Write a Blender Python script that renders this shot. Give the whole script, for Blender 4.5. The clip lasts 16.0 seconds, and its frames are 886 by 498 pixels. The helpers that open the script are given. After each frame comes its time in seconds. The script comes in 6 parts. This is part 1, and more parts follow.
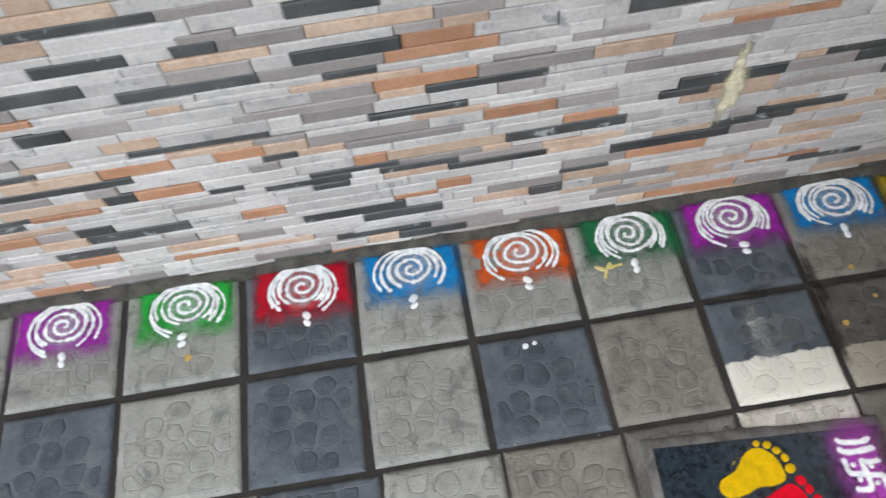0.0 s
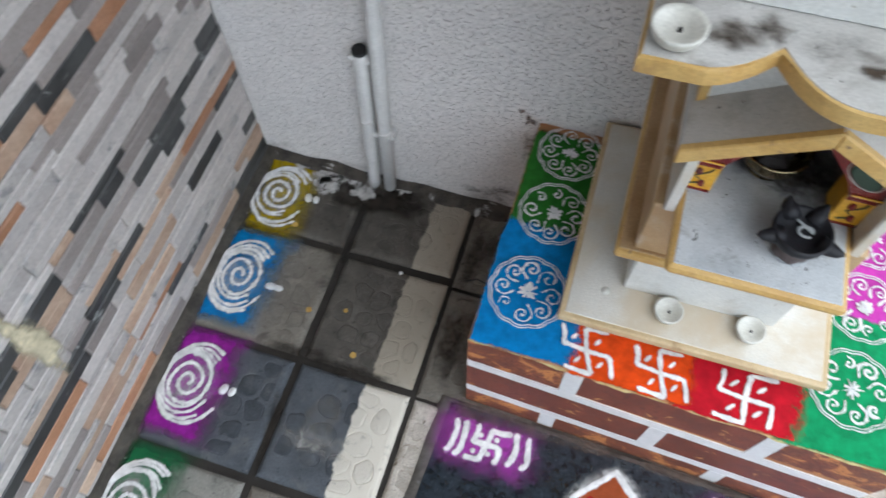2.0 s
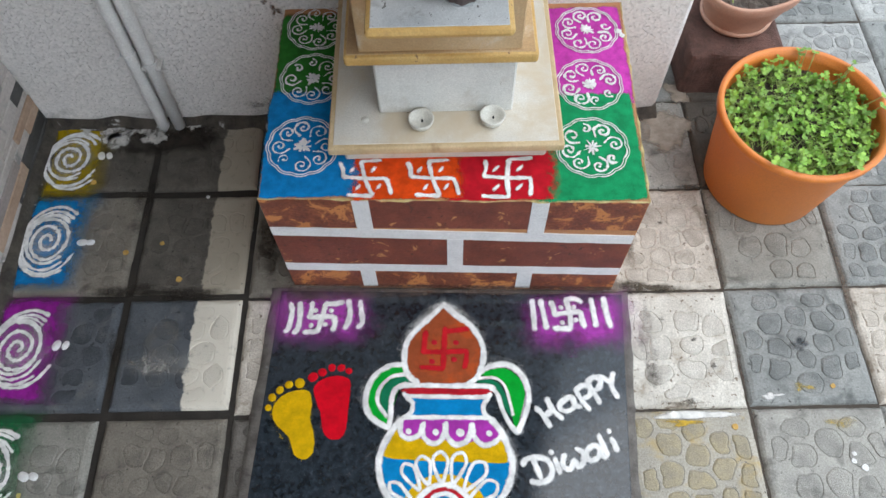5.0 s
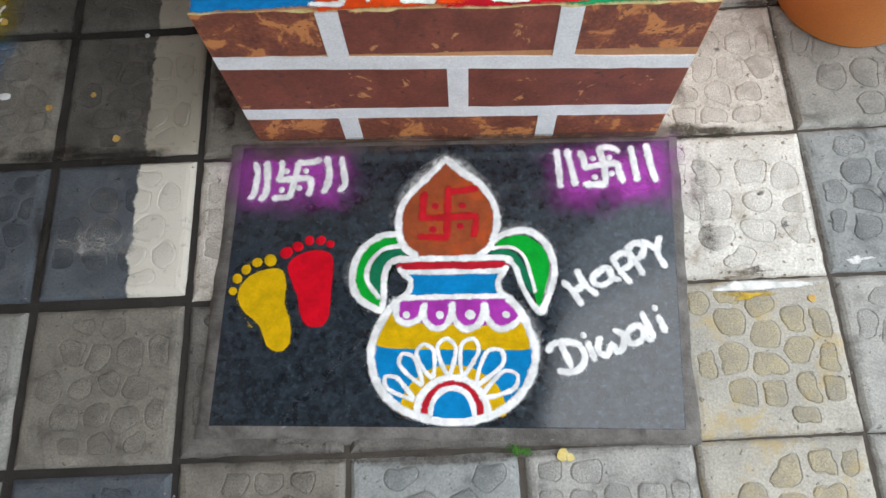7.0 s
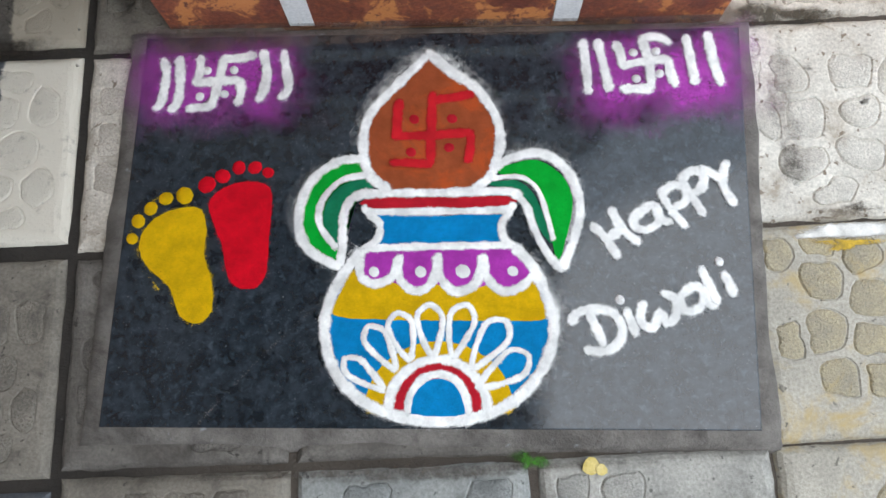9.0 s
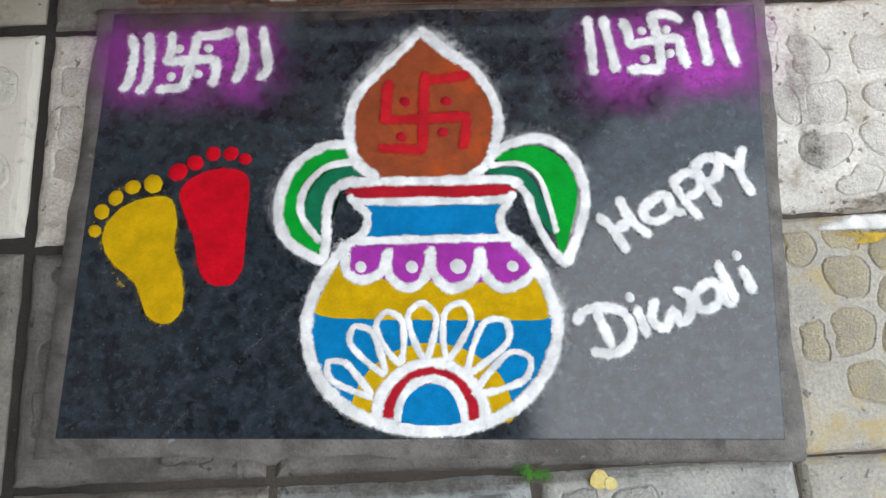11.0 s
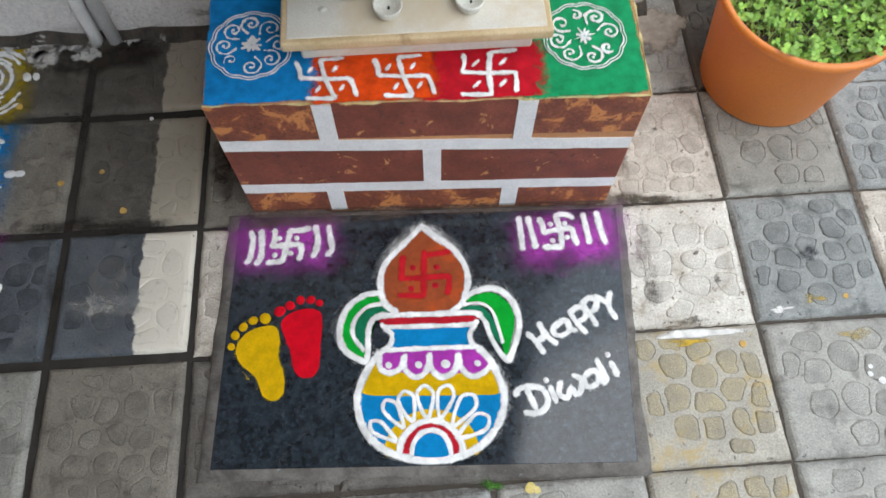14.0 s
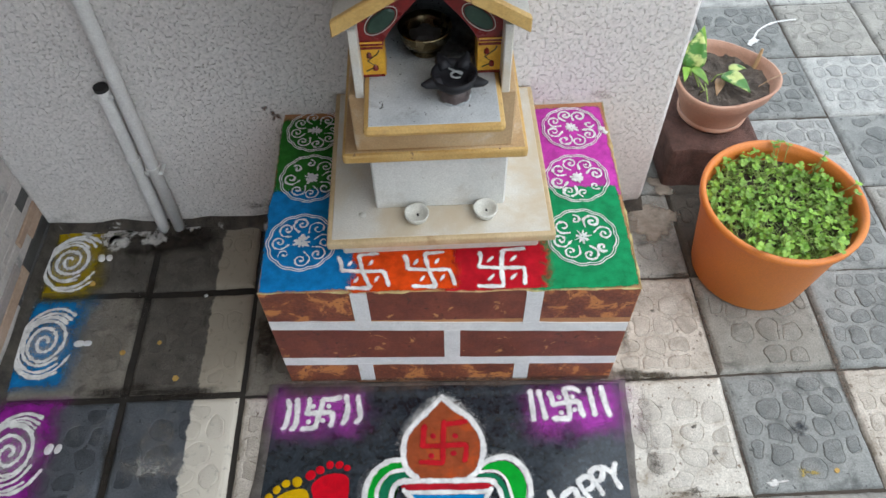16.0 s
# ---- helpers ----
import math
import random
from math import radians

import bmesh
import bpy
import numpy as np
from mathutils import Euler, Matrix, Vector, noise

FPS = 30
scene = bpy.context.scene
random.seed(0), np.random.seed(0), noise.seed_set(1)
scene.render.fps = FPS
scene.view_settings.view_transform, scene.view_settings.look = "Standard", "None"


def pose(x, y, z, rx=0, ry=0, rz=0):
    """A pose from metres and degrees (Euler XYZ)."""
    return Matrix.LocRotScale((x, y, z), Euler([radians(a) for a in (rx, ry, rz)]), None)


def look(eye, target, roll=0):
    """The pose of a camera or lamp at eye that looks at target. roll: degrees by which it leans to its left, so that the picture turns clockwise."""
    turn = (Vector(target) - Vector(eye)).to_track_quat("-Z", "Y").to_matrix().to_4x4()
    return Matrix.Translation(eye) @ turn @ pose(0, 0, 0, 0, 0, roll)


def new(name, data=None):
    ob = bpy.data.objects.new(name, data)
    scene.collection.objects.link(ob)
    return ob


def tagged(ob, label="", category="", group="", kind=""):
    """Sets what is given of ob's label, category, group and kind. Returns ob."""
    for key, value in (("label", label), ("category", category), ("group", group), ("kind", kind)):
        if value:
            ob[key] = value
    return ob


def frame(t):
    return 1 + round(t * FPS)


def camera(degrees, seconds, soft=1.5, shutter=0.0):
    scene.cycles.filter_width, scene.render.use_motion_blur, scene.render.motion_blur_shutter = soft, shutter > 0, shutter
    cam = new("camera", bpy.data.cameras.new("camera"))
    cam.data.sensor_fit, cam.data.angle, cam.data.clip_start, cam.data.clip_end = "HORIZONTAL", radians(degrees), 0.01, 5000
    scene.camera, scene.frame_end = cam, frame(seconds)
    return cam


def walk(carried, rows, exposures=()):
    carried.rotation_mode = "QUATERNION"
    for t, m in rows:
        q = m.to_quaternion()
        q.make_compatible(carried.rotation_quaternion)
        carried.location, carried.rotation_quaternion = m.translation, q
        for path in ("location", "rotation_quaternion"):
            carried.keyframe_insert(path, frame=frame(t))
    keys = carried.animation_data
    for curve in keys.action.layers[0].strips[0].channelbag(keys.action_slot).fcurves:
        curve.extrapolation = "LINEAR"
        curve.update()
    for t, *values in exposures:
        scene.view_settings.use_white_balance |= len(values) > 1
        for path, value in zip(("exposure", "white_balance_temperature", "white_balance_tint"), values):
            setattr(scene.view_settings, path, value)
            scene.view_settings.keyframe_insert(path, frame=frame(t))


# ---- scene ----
cam = camera(63.0, 16.0, shutter=0.25)
PATH = [
    (0, (0.43, -0.98, 1.785), (-0.55, -0.939, 0.042), -7.2),
    (0.5, (0.355, -0.796, 1.778), (-0.546, -0.629, 0.0), -2.0),
    (1, (0.285, -0.643, 1.727), (-0.591, -0.285, -0.035), -7.0),
    (1.5, (0.19, -0.507, 1.698), (-0.452, 0.184, -0.065), -8.6),
    (2, (0.252, -0.427, 1.692), (-0.056, 0.44, -0.084), -2.5),
    (2.5, (0.368, -0.391, 1.698), (0.265, 0.517, -0.081), -1.6),
    (3, (0.454, -0.407, 1.687), (0.44, 0.498, -0.096), -0.2),
    (3.2, (0.465, -0.422, 1.663), (0.458, 0.485, -0.119), -0.5),
    (5.3, (0.51, -0.775, 1.622), (0.499, 0.18, -0.135), -1.8),
    (5.5, (0.493, -0.762, 1.606), (0.476, 0.146, -0.176), -2.1),
    (6, (0.491, -0.765, 1.516), (0.459, 0.004, -0.33), -3.3),
    (6.5, (0.514, -0.722, 1.424), (0.476, -0.042, -0.457), -4.7),
    (7, (0.516, -0.671, 1.29), (0.477, -0.006, -0.596), -5.9),
    (7.5, (0.518, -0.619, 1.189), (0.483, 0.003, -0.712), -6.1),
    (8, (0.518, -0.594, 1.094), (0.489, -0.031, -0.825), -5.9),
    (8.5, (0.518, -0.559, 1.006), (0.493, -0.056, -0.929), -5.6),
    (9, (0.519, -0.543, 0.935), (0.499, -0.069, -1.008), -5.1),
    (11.5, (0.506, -0.538, 0.853), (0.531, -0.045, -1.085), -0.0),
    (12, (0.497, -0.562, 0.93), (0.537, -0.058, -1.005), 0.8),
    (12.5, (0.507, -0.594, 1.041), (0.543, -0.048, -0.883), -0.2),
    (13, (0.517, -0.639, 1.145), (0.55, -0.007, -0.752), -1.2),
    (13.5, (0.504, -0.688, 1.297), (0.556, 0.016, -0.574), 0.3),
    (14, (0.498, -0.736, 1.453), (0.559, 0.079, -0.372), 0.4),
    (14.5, (0.494, -0.791, 1.567), (0.568, 0.134, -0.204), 0.9),
    (15, (0.489, -0.792, 1.626), (0.56, 0.261, -0.073), 0.5),
    (15.5, (0.495, -0.786, 1.64), (0.547, 0.365, 0.006), -0.4),
    (16, (0.497, -0.794, 1.648), (0.524, 0.395, 0.04), -1.4),
]
walk(cam, [(t, look(eye, target, roll)) for t, eye, target, roll in PATH],
     exposures=[(0, 0.98, 6450, 10), (1.5, 0.96, 6400, 10), (2.0, 0.86, 6200, 10), (2.5, 0.66, 6300, 10), (3.2, 0.51, 6400, 10), (5.3, 0.55, 6430, 10), (7, 0.63, 6480, 10), (9, 0.58, 6400, 10), (12, 0.56, 6450, 10), (13.5, 0.6, 6500, 10), (15, 0.51, 6500, 10), (16, 0.45, 6500, 10)])

# ---- world, sun and exposure ----
world = bpy.data.worlds.new("world")
scene.world = world
world.use_nodes = True
wn = world.node_tree
sky = wn.nodes.new("ShaderNodeTexSky")
sky.sky_type = "NISHITA"
sky.sun_disc = False
sky.sun_elevation = radians(63)
sky.sun_rotation = radians(118)
sky.air_density, sky.dust_density, sky.ozone_density = 1.0, 2.0, 1.0
# an even layer of cloud over the clear sky
cloud = wn.nodes.new("ShaderNodeMix")
cloud.data_type = "RGBA"
cloud.inputs[0].default_value = 0.8
cloud.inputs[7].default_value = (9.6, 10.7, 11.65, 1)
wn.links.new(sky.outputs[0], cloud.inputs[6])
wn.links.new(cloud.outputs[2], wn.nodes["Background"].inputs[0])
wn.nodes["Background"].inputs[1].default_value = 0.138
sun = new("sun", bpy.data.lights.new("sun", "SUN"))
sun.data.energy, sun.data.angle, sun.data.color = 0.95, radians(60), (1.0, 0.98, 0.95)
sun.matrix_world = look((2.3, -1.2, 5.0), (0, 0, 0))


# ---- materials ----
def links(mat):
    tree = mat.node_tree
    return tree, tree.nodes, tree.links, tree.nodes["Principled BSDF"]


def noise_node(tree, scale, detail=4.0, rough=0.6, coord="Object", dist=0.0):
    tex = tree.nodes.new("ShaderNodeTexNoise")
    tex.inputs["Scale"].default_value, tex.inputs["Detail"].default_value = scale, detail
    tex.inputs["Roughness"].default_value, tex.inputs["Distortion"].default_value = rough, dist
    if coord == "World":
        geo = tree.nodes.new("ShaderNodeNewGeometry")
        tree.links.new(geo.outputs["Position"], tex.inputs["Vector"])
    else:
        tc = tree.nodes.new("ShaderNodeTexCoord")
        tree.links.new(tc.outputs[coord], tex.inputs["Vector"])
    return tex


def ramp_node(tree, src, stops):
    r = tree.nodes.new("ShaderNodeValToRGB")
    while len(r.color_ramp.elements) < len(stops):
        r.color_ramp.elements.new(0.5)
    for e, (p, c) in zip(r.color_ramp.elements, stops):
        e.position, e.color = p, (*c, 1) if len(c) == 3 else c
    tree.links.new(src, r.inputs[0])
    return r


def mix_node(tree, fac, a, b, mode="MIX"):
    m = tree.nodes.new("ShaderNodeMix")
    m.data_type, m.blend_type = "RGBA", mode
    for sock, v in ((m.inputs[0], fac), (m.inputs[6], a), (m.inputs[7], b)):
        if isinstance(v, (int, float)):
            sock.default_value = v
        elif isinstance(v, tuple):
            sock.default_value = (*v, 1)
        else:
            tree.links.new(v, sock)
    return m.outputs[2]


def maths(tree, op, a, b=0.0, clamp=False):
    m = tree.nodes.new("ShaderNodeMath")
    m.operation, m.use_clamp = op, clamp
    for sock, v in zip(m.inputs, (a, b)):
        if isinstance(v, (int, float)):
            sock.default_value = v
        else:
            tree.links.new(v, sock)
    return m.outputs[0]


def smooth(tree, v, lo, hi):
    m = tree.nodes.new("ShaderNodeMapRange")
    m.interpolation_type = "SMOOTHSTEP"
    m.inputs["From Min"].default_value, m.inputs["From Max"].default_value = lo, hi
    tree.links.new(v, m.inputs["Value"])
    return m.outputs[0]


def bump_to(tree, bsdf, height, strength, distance=0.002):
    b = tree.nodes.new("ShaderNodeBump")
    b.inputs["Strength"].default_value, b.inputs["Distance"].default_value = strength, distance
    tree.links.new(height, b.inputs["Height"])
    tree.links.new(b.outputs[0], bsdf.inputs["Normal"])


def surface(name, c1, c2, scale=20.0, rough=0.7, bump=0.3, fine=250.0, metal=0.0, spread=(0.35, 0.65), dist=0.002,
            stain=None, stain_at=(0.6, 0.75), stain_scale=6.0, vary=0.0, spec=0.5, coord="World", pits=None, pit_scale=90.0, pit_at=(0.64, 0.7), grit=0.0):
    """Two colours in large blotches, a fine grain, an optional stain and a tint that differs from piece to piece."""
    mat = bpy.data.materials.new(name)
    mat.use_nodes = True
    tree, nodes, lk, bsdf = links(mat)
    big = noise_node(tree, scale, 5, 0.6, coord)
    col = ramp_node(tree, big.outputs[0], [(spread[0], c1), (spread[1], c2)]).outputs[0]
    grain = noise_node(tree, fine, 3, 0.7, coord)
    g = ramp_node(tree, grain.outputs[0], [(0.3 + 0.08 * grit, (0.78 - 0.12 * grit,) * 3), (0.7 - 0.08 * grit, (1.12 + 0.14 * grit,) * 3)])
    col = mix_node(tree, 0.8, col, g.outputs[0], "MULTIPLY")
    if stain:
        st = noise_node(tree, stain_scale, 6, 0.65, coord, 0.5)
        col = mix_node(tree, smooth(tree, st.outputs[0], *stain_at), col, stain)
    if pits:
        pn = noise_node(tree, pit_scale, 3, 0.6, coord, 0.3)
        col = mix_node(tree, smooth(tree, pn.outputs[0], *pit_at), col, pits)
    if vary:
        info = nodes.new("ShaderNodeObjectInfo")
        geo = nodes.new("ShaderNodeNewGeometry")
        both = maths(tree, "FRACT", maths(tree, "ADD", info.outputs["Random"], geo.outputs["Random Per Island"]))
        hsv = nodes.new("ShaderNodeHueSaturation")
        lk.new(maths(tree, "ADD", maths(tree, "MULTIPLY", both, 2 * vary), 1 - vary), hsv.inputs["Value"])
        lk.new(col, hsv.inputs["Color"])
        col = hsv.outputs[0]
    lk.new(col, bsdf.inputs["Base Color"])
    bsdf.inputs["Metallic"].default_value = metal
    bsdf.inputs["Specular IOR Level"].default_value = spec
    lk.new(maths(tree, "ADD", maths(tree, "MULTIPLY", big.outputs[0], 0.3), rough - 0.15, True), bsdf.inputs["Roughness"])
    if bump:
        h = maths(tree, "ADD", maths(tree, "MULTIPLY", big.outputs[0], 0.5), grain.outputs[0])
        bump_to(tree, bsdf, h, bump, dist)
    return mat


def powder(name, colour, worn=None):
    """Rangoli powder: dull, grainy, its edge fading into single grains where the mesh carries an edge value."""
    plain = min(colour) > 0.6
    mat = surface(name, tuple(v * (0.95 if plain else 0.86) for v in colour), tuple(min(1, v * 1.2) for v in colour), 45, 0.95, 1.0, 700, spread=(0.32, 0.68), dist=0.003,
                  stain=worn, stain_at=(0.5, 0.66), stain_scale=16, spec=0.1, pits=tuple(v * (0.85 if plain else 0.66) for v in colour), pit_scale=420, pit_at=(0.62, 0.72))
    return mat


def faded(name, colour, lo=0.15, hi=0.75, gritty=160.0, patchy=9.0, share=0.45, amount=1.3):
    """The same powder dusted on thinly: it thins out towards its edge, grain by grain."""
    mat = surface(name, tuple(v * 0.75 for v in colour), tuple(min(1, v * 1.15) for v in colour), 40, 0.9, 0.4, 700, spec=0.15)
    tree, nodes, lk, bsdf = links(mat)
    att = nodes.new("ShaderNodeAttribute")
    att.attribute_name = "edge"
    n1, n2 = noise_node(tree, gritty, 4, 0.7, "World"), noise_node(tree, patchy, 4, 0.6, "World")
    mixn = maths(tree, "ADD", maths(tree, "MULTIPLY", n1.outputs[0], share), maths(tree, "MULTIPLY", n2.outputs[0], 1 - share))
    v = maths(tree, "ADD", att.outputs["Fac"], maths(tree, "MULTIPLY", maths(tree, "SUBTRACT", mixn, 0.5), amount))
    lk.new(smooth(tree, v, lo, hi), bsdf.inputs["Alpha"])
    return mat


white_powder = powder("white_powder", (0.86, 0.86, 0.85))
TINTS = dict(
    white=white_powder, coconut=powder("brown_orange_powder", (0.37, 0.085, 0.03), (0.56, 0.10, 0.025)),
    red=powder("red_powder", (0.55, 0.015, 0.03)), foot_red=powder("bright_red_powder", (0.72, 0.004, 0.018)),
    blue=powder("blue_powder", (0.004, 0.25, 0.58)), yellow=powder("yellow_powder", (0.76, 0.46, 0.003)),
    magenta=powder("magenta_powder", (0.47, 0.05, 0.45)), green=powder("green_powder", (0.004, 0.42, 0.035)),
    dark_green=powder("dark_green_powder", (0.01, 0.2, 0.09)))
LINE = {k: faded(k + "_line_powder", c, 0.12, 0.42, 950, 220, 0.75, 3.0) for k, c in dict(white=(0.84, 0.84, 0.83), red=(0.52, 0.012, 0.02)).items()}
white_dust = faded("white_dust", (0.86, 0.86, 0.85), 0.42, 0.6, 1000, 120, 0.8, 2.9)


def granite():
    mat = surface("black_granite", (0.006, 0.009, 0.013), (0.026, 0.035, 0.046), 60, 0.25, 0.015, 500, stain=(0.052, 0.072, 0.092), stain_at=(0.5, 0.8), stain_scale=95, pits=(0.12, 0.13, 0.14), pit_scale=300, pit_at=(0.66, 0.72))
    tree, nodes, lk, bsdf = links(mat)
    smear = noise_node(tree, 7, 5, 0.65, "World", 1.0)
    lk.new(ramp_node(tree, smear.outputs[0], [(0.3, (0.05,) * 3), (0.8, (0.11,) * 3)]).outputs[0], bsdf.inputs["Roughness"])
    bsdf.inputs["IOR"].default_value = 1.57
    return mat


M_granite = granite()
M_joint = surface("joint_dirt", (0.03, 0.026, 0.022), (0.075, 0.065, 0.055), 14, 0.95, 0.8, 180, stain=(0.12, 0.11, 0.095), stain_at=(0.62, 0.8), dist=0.004)
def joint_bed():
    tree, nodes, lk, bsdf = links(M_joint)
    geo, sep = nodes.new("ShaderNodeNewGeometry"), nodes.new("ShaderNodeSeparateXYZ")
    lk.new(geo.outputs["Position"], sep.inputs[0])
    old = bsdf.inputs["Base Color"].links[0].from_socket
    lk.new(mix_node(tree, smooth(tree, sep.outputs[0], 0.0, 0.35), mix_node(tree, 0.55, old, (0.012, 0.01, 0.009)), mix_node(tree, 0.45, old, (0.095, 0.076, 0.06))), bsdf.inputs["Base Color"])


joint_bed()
M_cement = surface("cement_border", (0.085, 0.076, 0.068), (0.185, 0.17, 0.155), 22, 0.85, 0.8, 200, stain=(0.05, 0.043, 0.038), stain_at=(0.52, 0.72), stain_scale=14, pits=(0.24, 0.25, 0.26), pit_scale=34, pit_at=(0.66, 0.74), dist=0.004)


def paver_mats(name, c1, c2, peb=None, stain=None, vary=0.06, specks=None):
    c1, c2 = tuple(v * 1.12 for v in c1), tuple(v * 1.12 for v in c2)
    dirt = stain or tuple(v * 0.5 for v in c1)
    body = surface(name, c1, c2, 11, 0.85, 0.7, 230, stain=dirt, stain_at=(0.5, 0.74), stain_scale=15, vary=vary, grit=0.55, pits=specks or tuple(v * 0.45 for v in c1), pit_scale=75, pit_at=(0.61, 0.68) if specks else (0.64, 0.7))
    p1, p2 = peb or (c1, tuple(v * 1.08 for v in c2))
    top = surface(name + "_pebble", p1, p2, 16, 0.85, 1.0, 300, stain=dirt, stain_at=(0.52, 0.76), stain_scale=15, vary=vary * 1.4, grit=0.55, pits=tuple(v * (0.94 if min(c1) > 0.2 else 0.84) for v in p1), pit_scale=380, pit_at=(0.54, 0.64), dist=0.0035)
    return body, top


PAVER = dict(
    beige=paver_mats("paver_beige", (0.19, 0.185, 0.165), (0.27, 0.262, 0.235)),
    dark=paver_mats("paver_charcoal", (0.046, 0.053, 0.063), (0.088, 0.098, 0.112), ((0.036, 0.043, 0.053), (0.088, 0.098, 0.112)), stain=(0.12, 0.125, 0.128)),
    brown=paver_mats("paver_brown_grey", (0.12, 0.107, 0.089), (0.195, 0.177, 0.148)),
    grimy=paver_mats("paver_grimy", (0.085, 0.076, 0.067), (0.15, 0.138, 0.124), stain=(0.05, 0.043, 0.037)),
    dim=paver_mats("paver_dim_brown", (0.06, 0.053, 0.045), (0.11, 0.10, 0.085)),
    white=paver_mats("paver_limewashed", (0.45, 0.425, 0.38), (0.60, 0.575, 0.52), stain=(0.30, 0.245, 0.18), vary=0.04, specks=(0.2, 0.16, 0.12)),
    cream=paver_mats("paver_cream", (0.38, 0.34, 0.29), (0.58, 0.54, 0.48), stain=(0.24, 0.2, 0.15), specks=(0.19, 0.155, 0.12)),
    yellow=paver_mats("paver_yellowed", (0.28, 0.262, 0.222), (0.375, 0.35, 0.30), ((0.29, 0.262, 0.20), (0.42, 0.36, 0.235)), stain=(0.40, 0.30, 0.13)),
    grey=paver_mats("paver_grey", (0.25, 0.245, 0.225), (0.36, 0.35, 0.32)),
    slate=paver_mats("paver_slate", (0.175, 0.184, 0.180), (0.275, 0.283, 0.272), ((0.165, 0.176, 0.174), (0.285, 0.293, 0.284))),
    pale=paver_mats("paver_pale_grey", (0.29, 0.297, 0.288), (0.42, 0.422, 0.405), ((0.285, 0.293, 0.287), (0.43, 0.434, 0.42))))


def washed(name, base, wash, x0):
    """A dark paver with a band of old limewash whose straight edge runs at x0."""
    out = []
    for k in (0, 1):
        mat = PAVER[base][k].copy()
        mat.name = name + ("_pebble" if k else "")
        tree, nodes, lk, bsdf = links(mat)
        old = bsdf.inputs["Base Color"].links[0].from_socket
        geo, sep = nodes.new("ShaderNodeNewGeometry"), nodes.new("ShaderNodeSeparateXYZ")
        lk.new(geo.outputs["Position"], sep.inputs[0])
        ns, wear = noise_node(tree, 28, 4, 0.6, "World"), noise_node(tree, 45, 5, 0.7, "World")
        x = maths(tree, "ADD", sep.outputs[0], maths(tree, "MULTIPLY", maths(tree, "SUBTRACT", ns.outputs[0], 0.5), 0.03))
        fac = smooth(tree, x, x0 - 0.003, x0 + 0.003)
        new_col = mix_node(tree, smooth(tree, wear.outputs[0], 0.55, 0.75), wash, tuple(v * 0.6 for v in wash))
        lk.new(mix_node(tree, fac, old, new_col), bsdf.inputs["Base Color"])
        out.append(mat)
    return tuple(out)


PAVER["white_band"] = washed("paver_half_limewashed", "dark", (0.62, 0.58, 0.5), -0.112)
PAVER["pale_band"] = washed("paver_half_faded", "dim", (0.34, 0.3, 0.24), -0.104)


def plaster():
    mat = surface("rough_plaster", (0.68, 0.645, 0.62), (0.76, 0.725, 0.70), 3, 0.9, 0, 120)
    tree, nodes, lk, bsdf = links(mat)
    lump = noise_node(tree, 140, 1, 0.4, "World")
    fine = noise_node(tree, 260, 2, 0.5, "World")
    h = maths(tree, "ADD", smooth(tree, lump.outputs[0], 0.56, 0.72), maths(tree, "MULTIPLY", fine.outputs[0], 0.15))
    bump_to(tree, bsdf, h, 0.85, 0.005)
    # rising damp and splashed dirt just above the ground
    geo, sep = nodes.new("ShaderNodeNewGeometry"), nodes.new("ShaderNodeSeparateXYZ")
    lk.new(geo.outputs["Position"], sep.inputs[0])
    ns = noise_node(tree, 12, 5, 0.7, "World")
    zz = maths(tree, "ADD", sep.outputs[2], maths(tree, "MULTIPLY", maths(tree, "SUBTRACT", ns.outputs[0], 0.5), 0.22))
    old = bsdf.inputs["Base Color"].links[0].from_socket
    dirty = mix_node(tree, smooth(tree, zz, 0.05, -0.06), old, (0.12, 0.10, 0.085))
    lk.new(dirty, bsdf.inputs["Base Color"])
    return mat


M_plaster = plaster()
M_soffit = surface("painted_concrete", (0.5, 0.48, 0.46), (0.58, 0.56, 0.54), 2, 0.9, 0.2)
M_pvc = surface("white_conduit", (0.66, 0.65, 0.63), (0.76, 0.75, 0.73), 14, 0.45, 0.1, stain=(0.4, 0.36, 0.3), stain_at=(0.62, 0.85))
M_black = surface("black_hollow", (0.01, 0.01, 0.01), (0.02, 0.02, 0.02))
M_canopy = surface("weathered_marble", (0.46, 0.45, 0.42), (0.58, 0.565, 0.535), 7, 0.5, 0.05, 300, stain=(0.19, 0.16, 0.13), stain_at=(0.5, 0.76), stain_scale=8, pits=(0.1, 0.09, 0.08), pit_scale=110, pit_at=(0.67, 0.72))
M_marble = surface("white_marble", (0.57, 0.57, 0.545), (0.69, 0.685, 0.655), 7, 0.4, 0.04, 300, stain=(0.46, 0.42, 0.35), stain_at=(0.5, 0.78), stain_scale=9, pits=(0.3, 0.26, 0.2), pit_scale=70, pit_at=(0.7, 0.75))
M_marble_soot = surface("sooty_marble", (0.42, 0.445, 0.46), (0.58, 0.60, 0.61), 12, 0.45, 0.06, 300, stain=(0.15, 0.14, 0.125), stain_at=(0.54, 0.78), stain_scale=17, pits=(0.06, 0.055, 0.05), pit_scale=110, pit_at=(0.655, 0.70))
M_marble_tan = surface("yellowed_marble", (0.60, 0.58, 0.53), (0.70, 0.68, 0.62), 5, 0.4, 0.04, 300, stain=(0.56, 0.47, 0.34), stain_at=(0.38, 0.66), stain_scale=4.5)
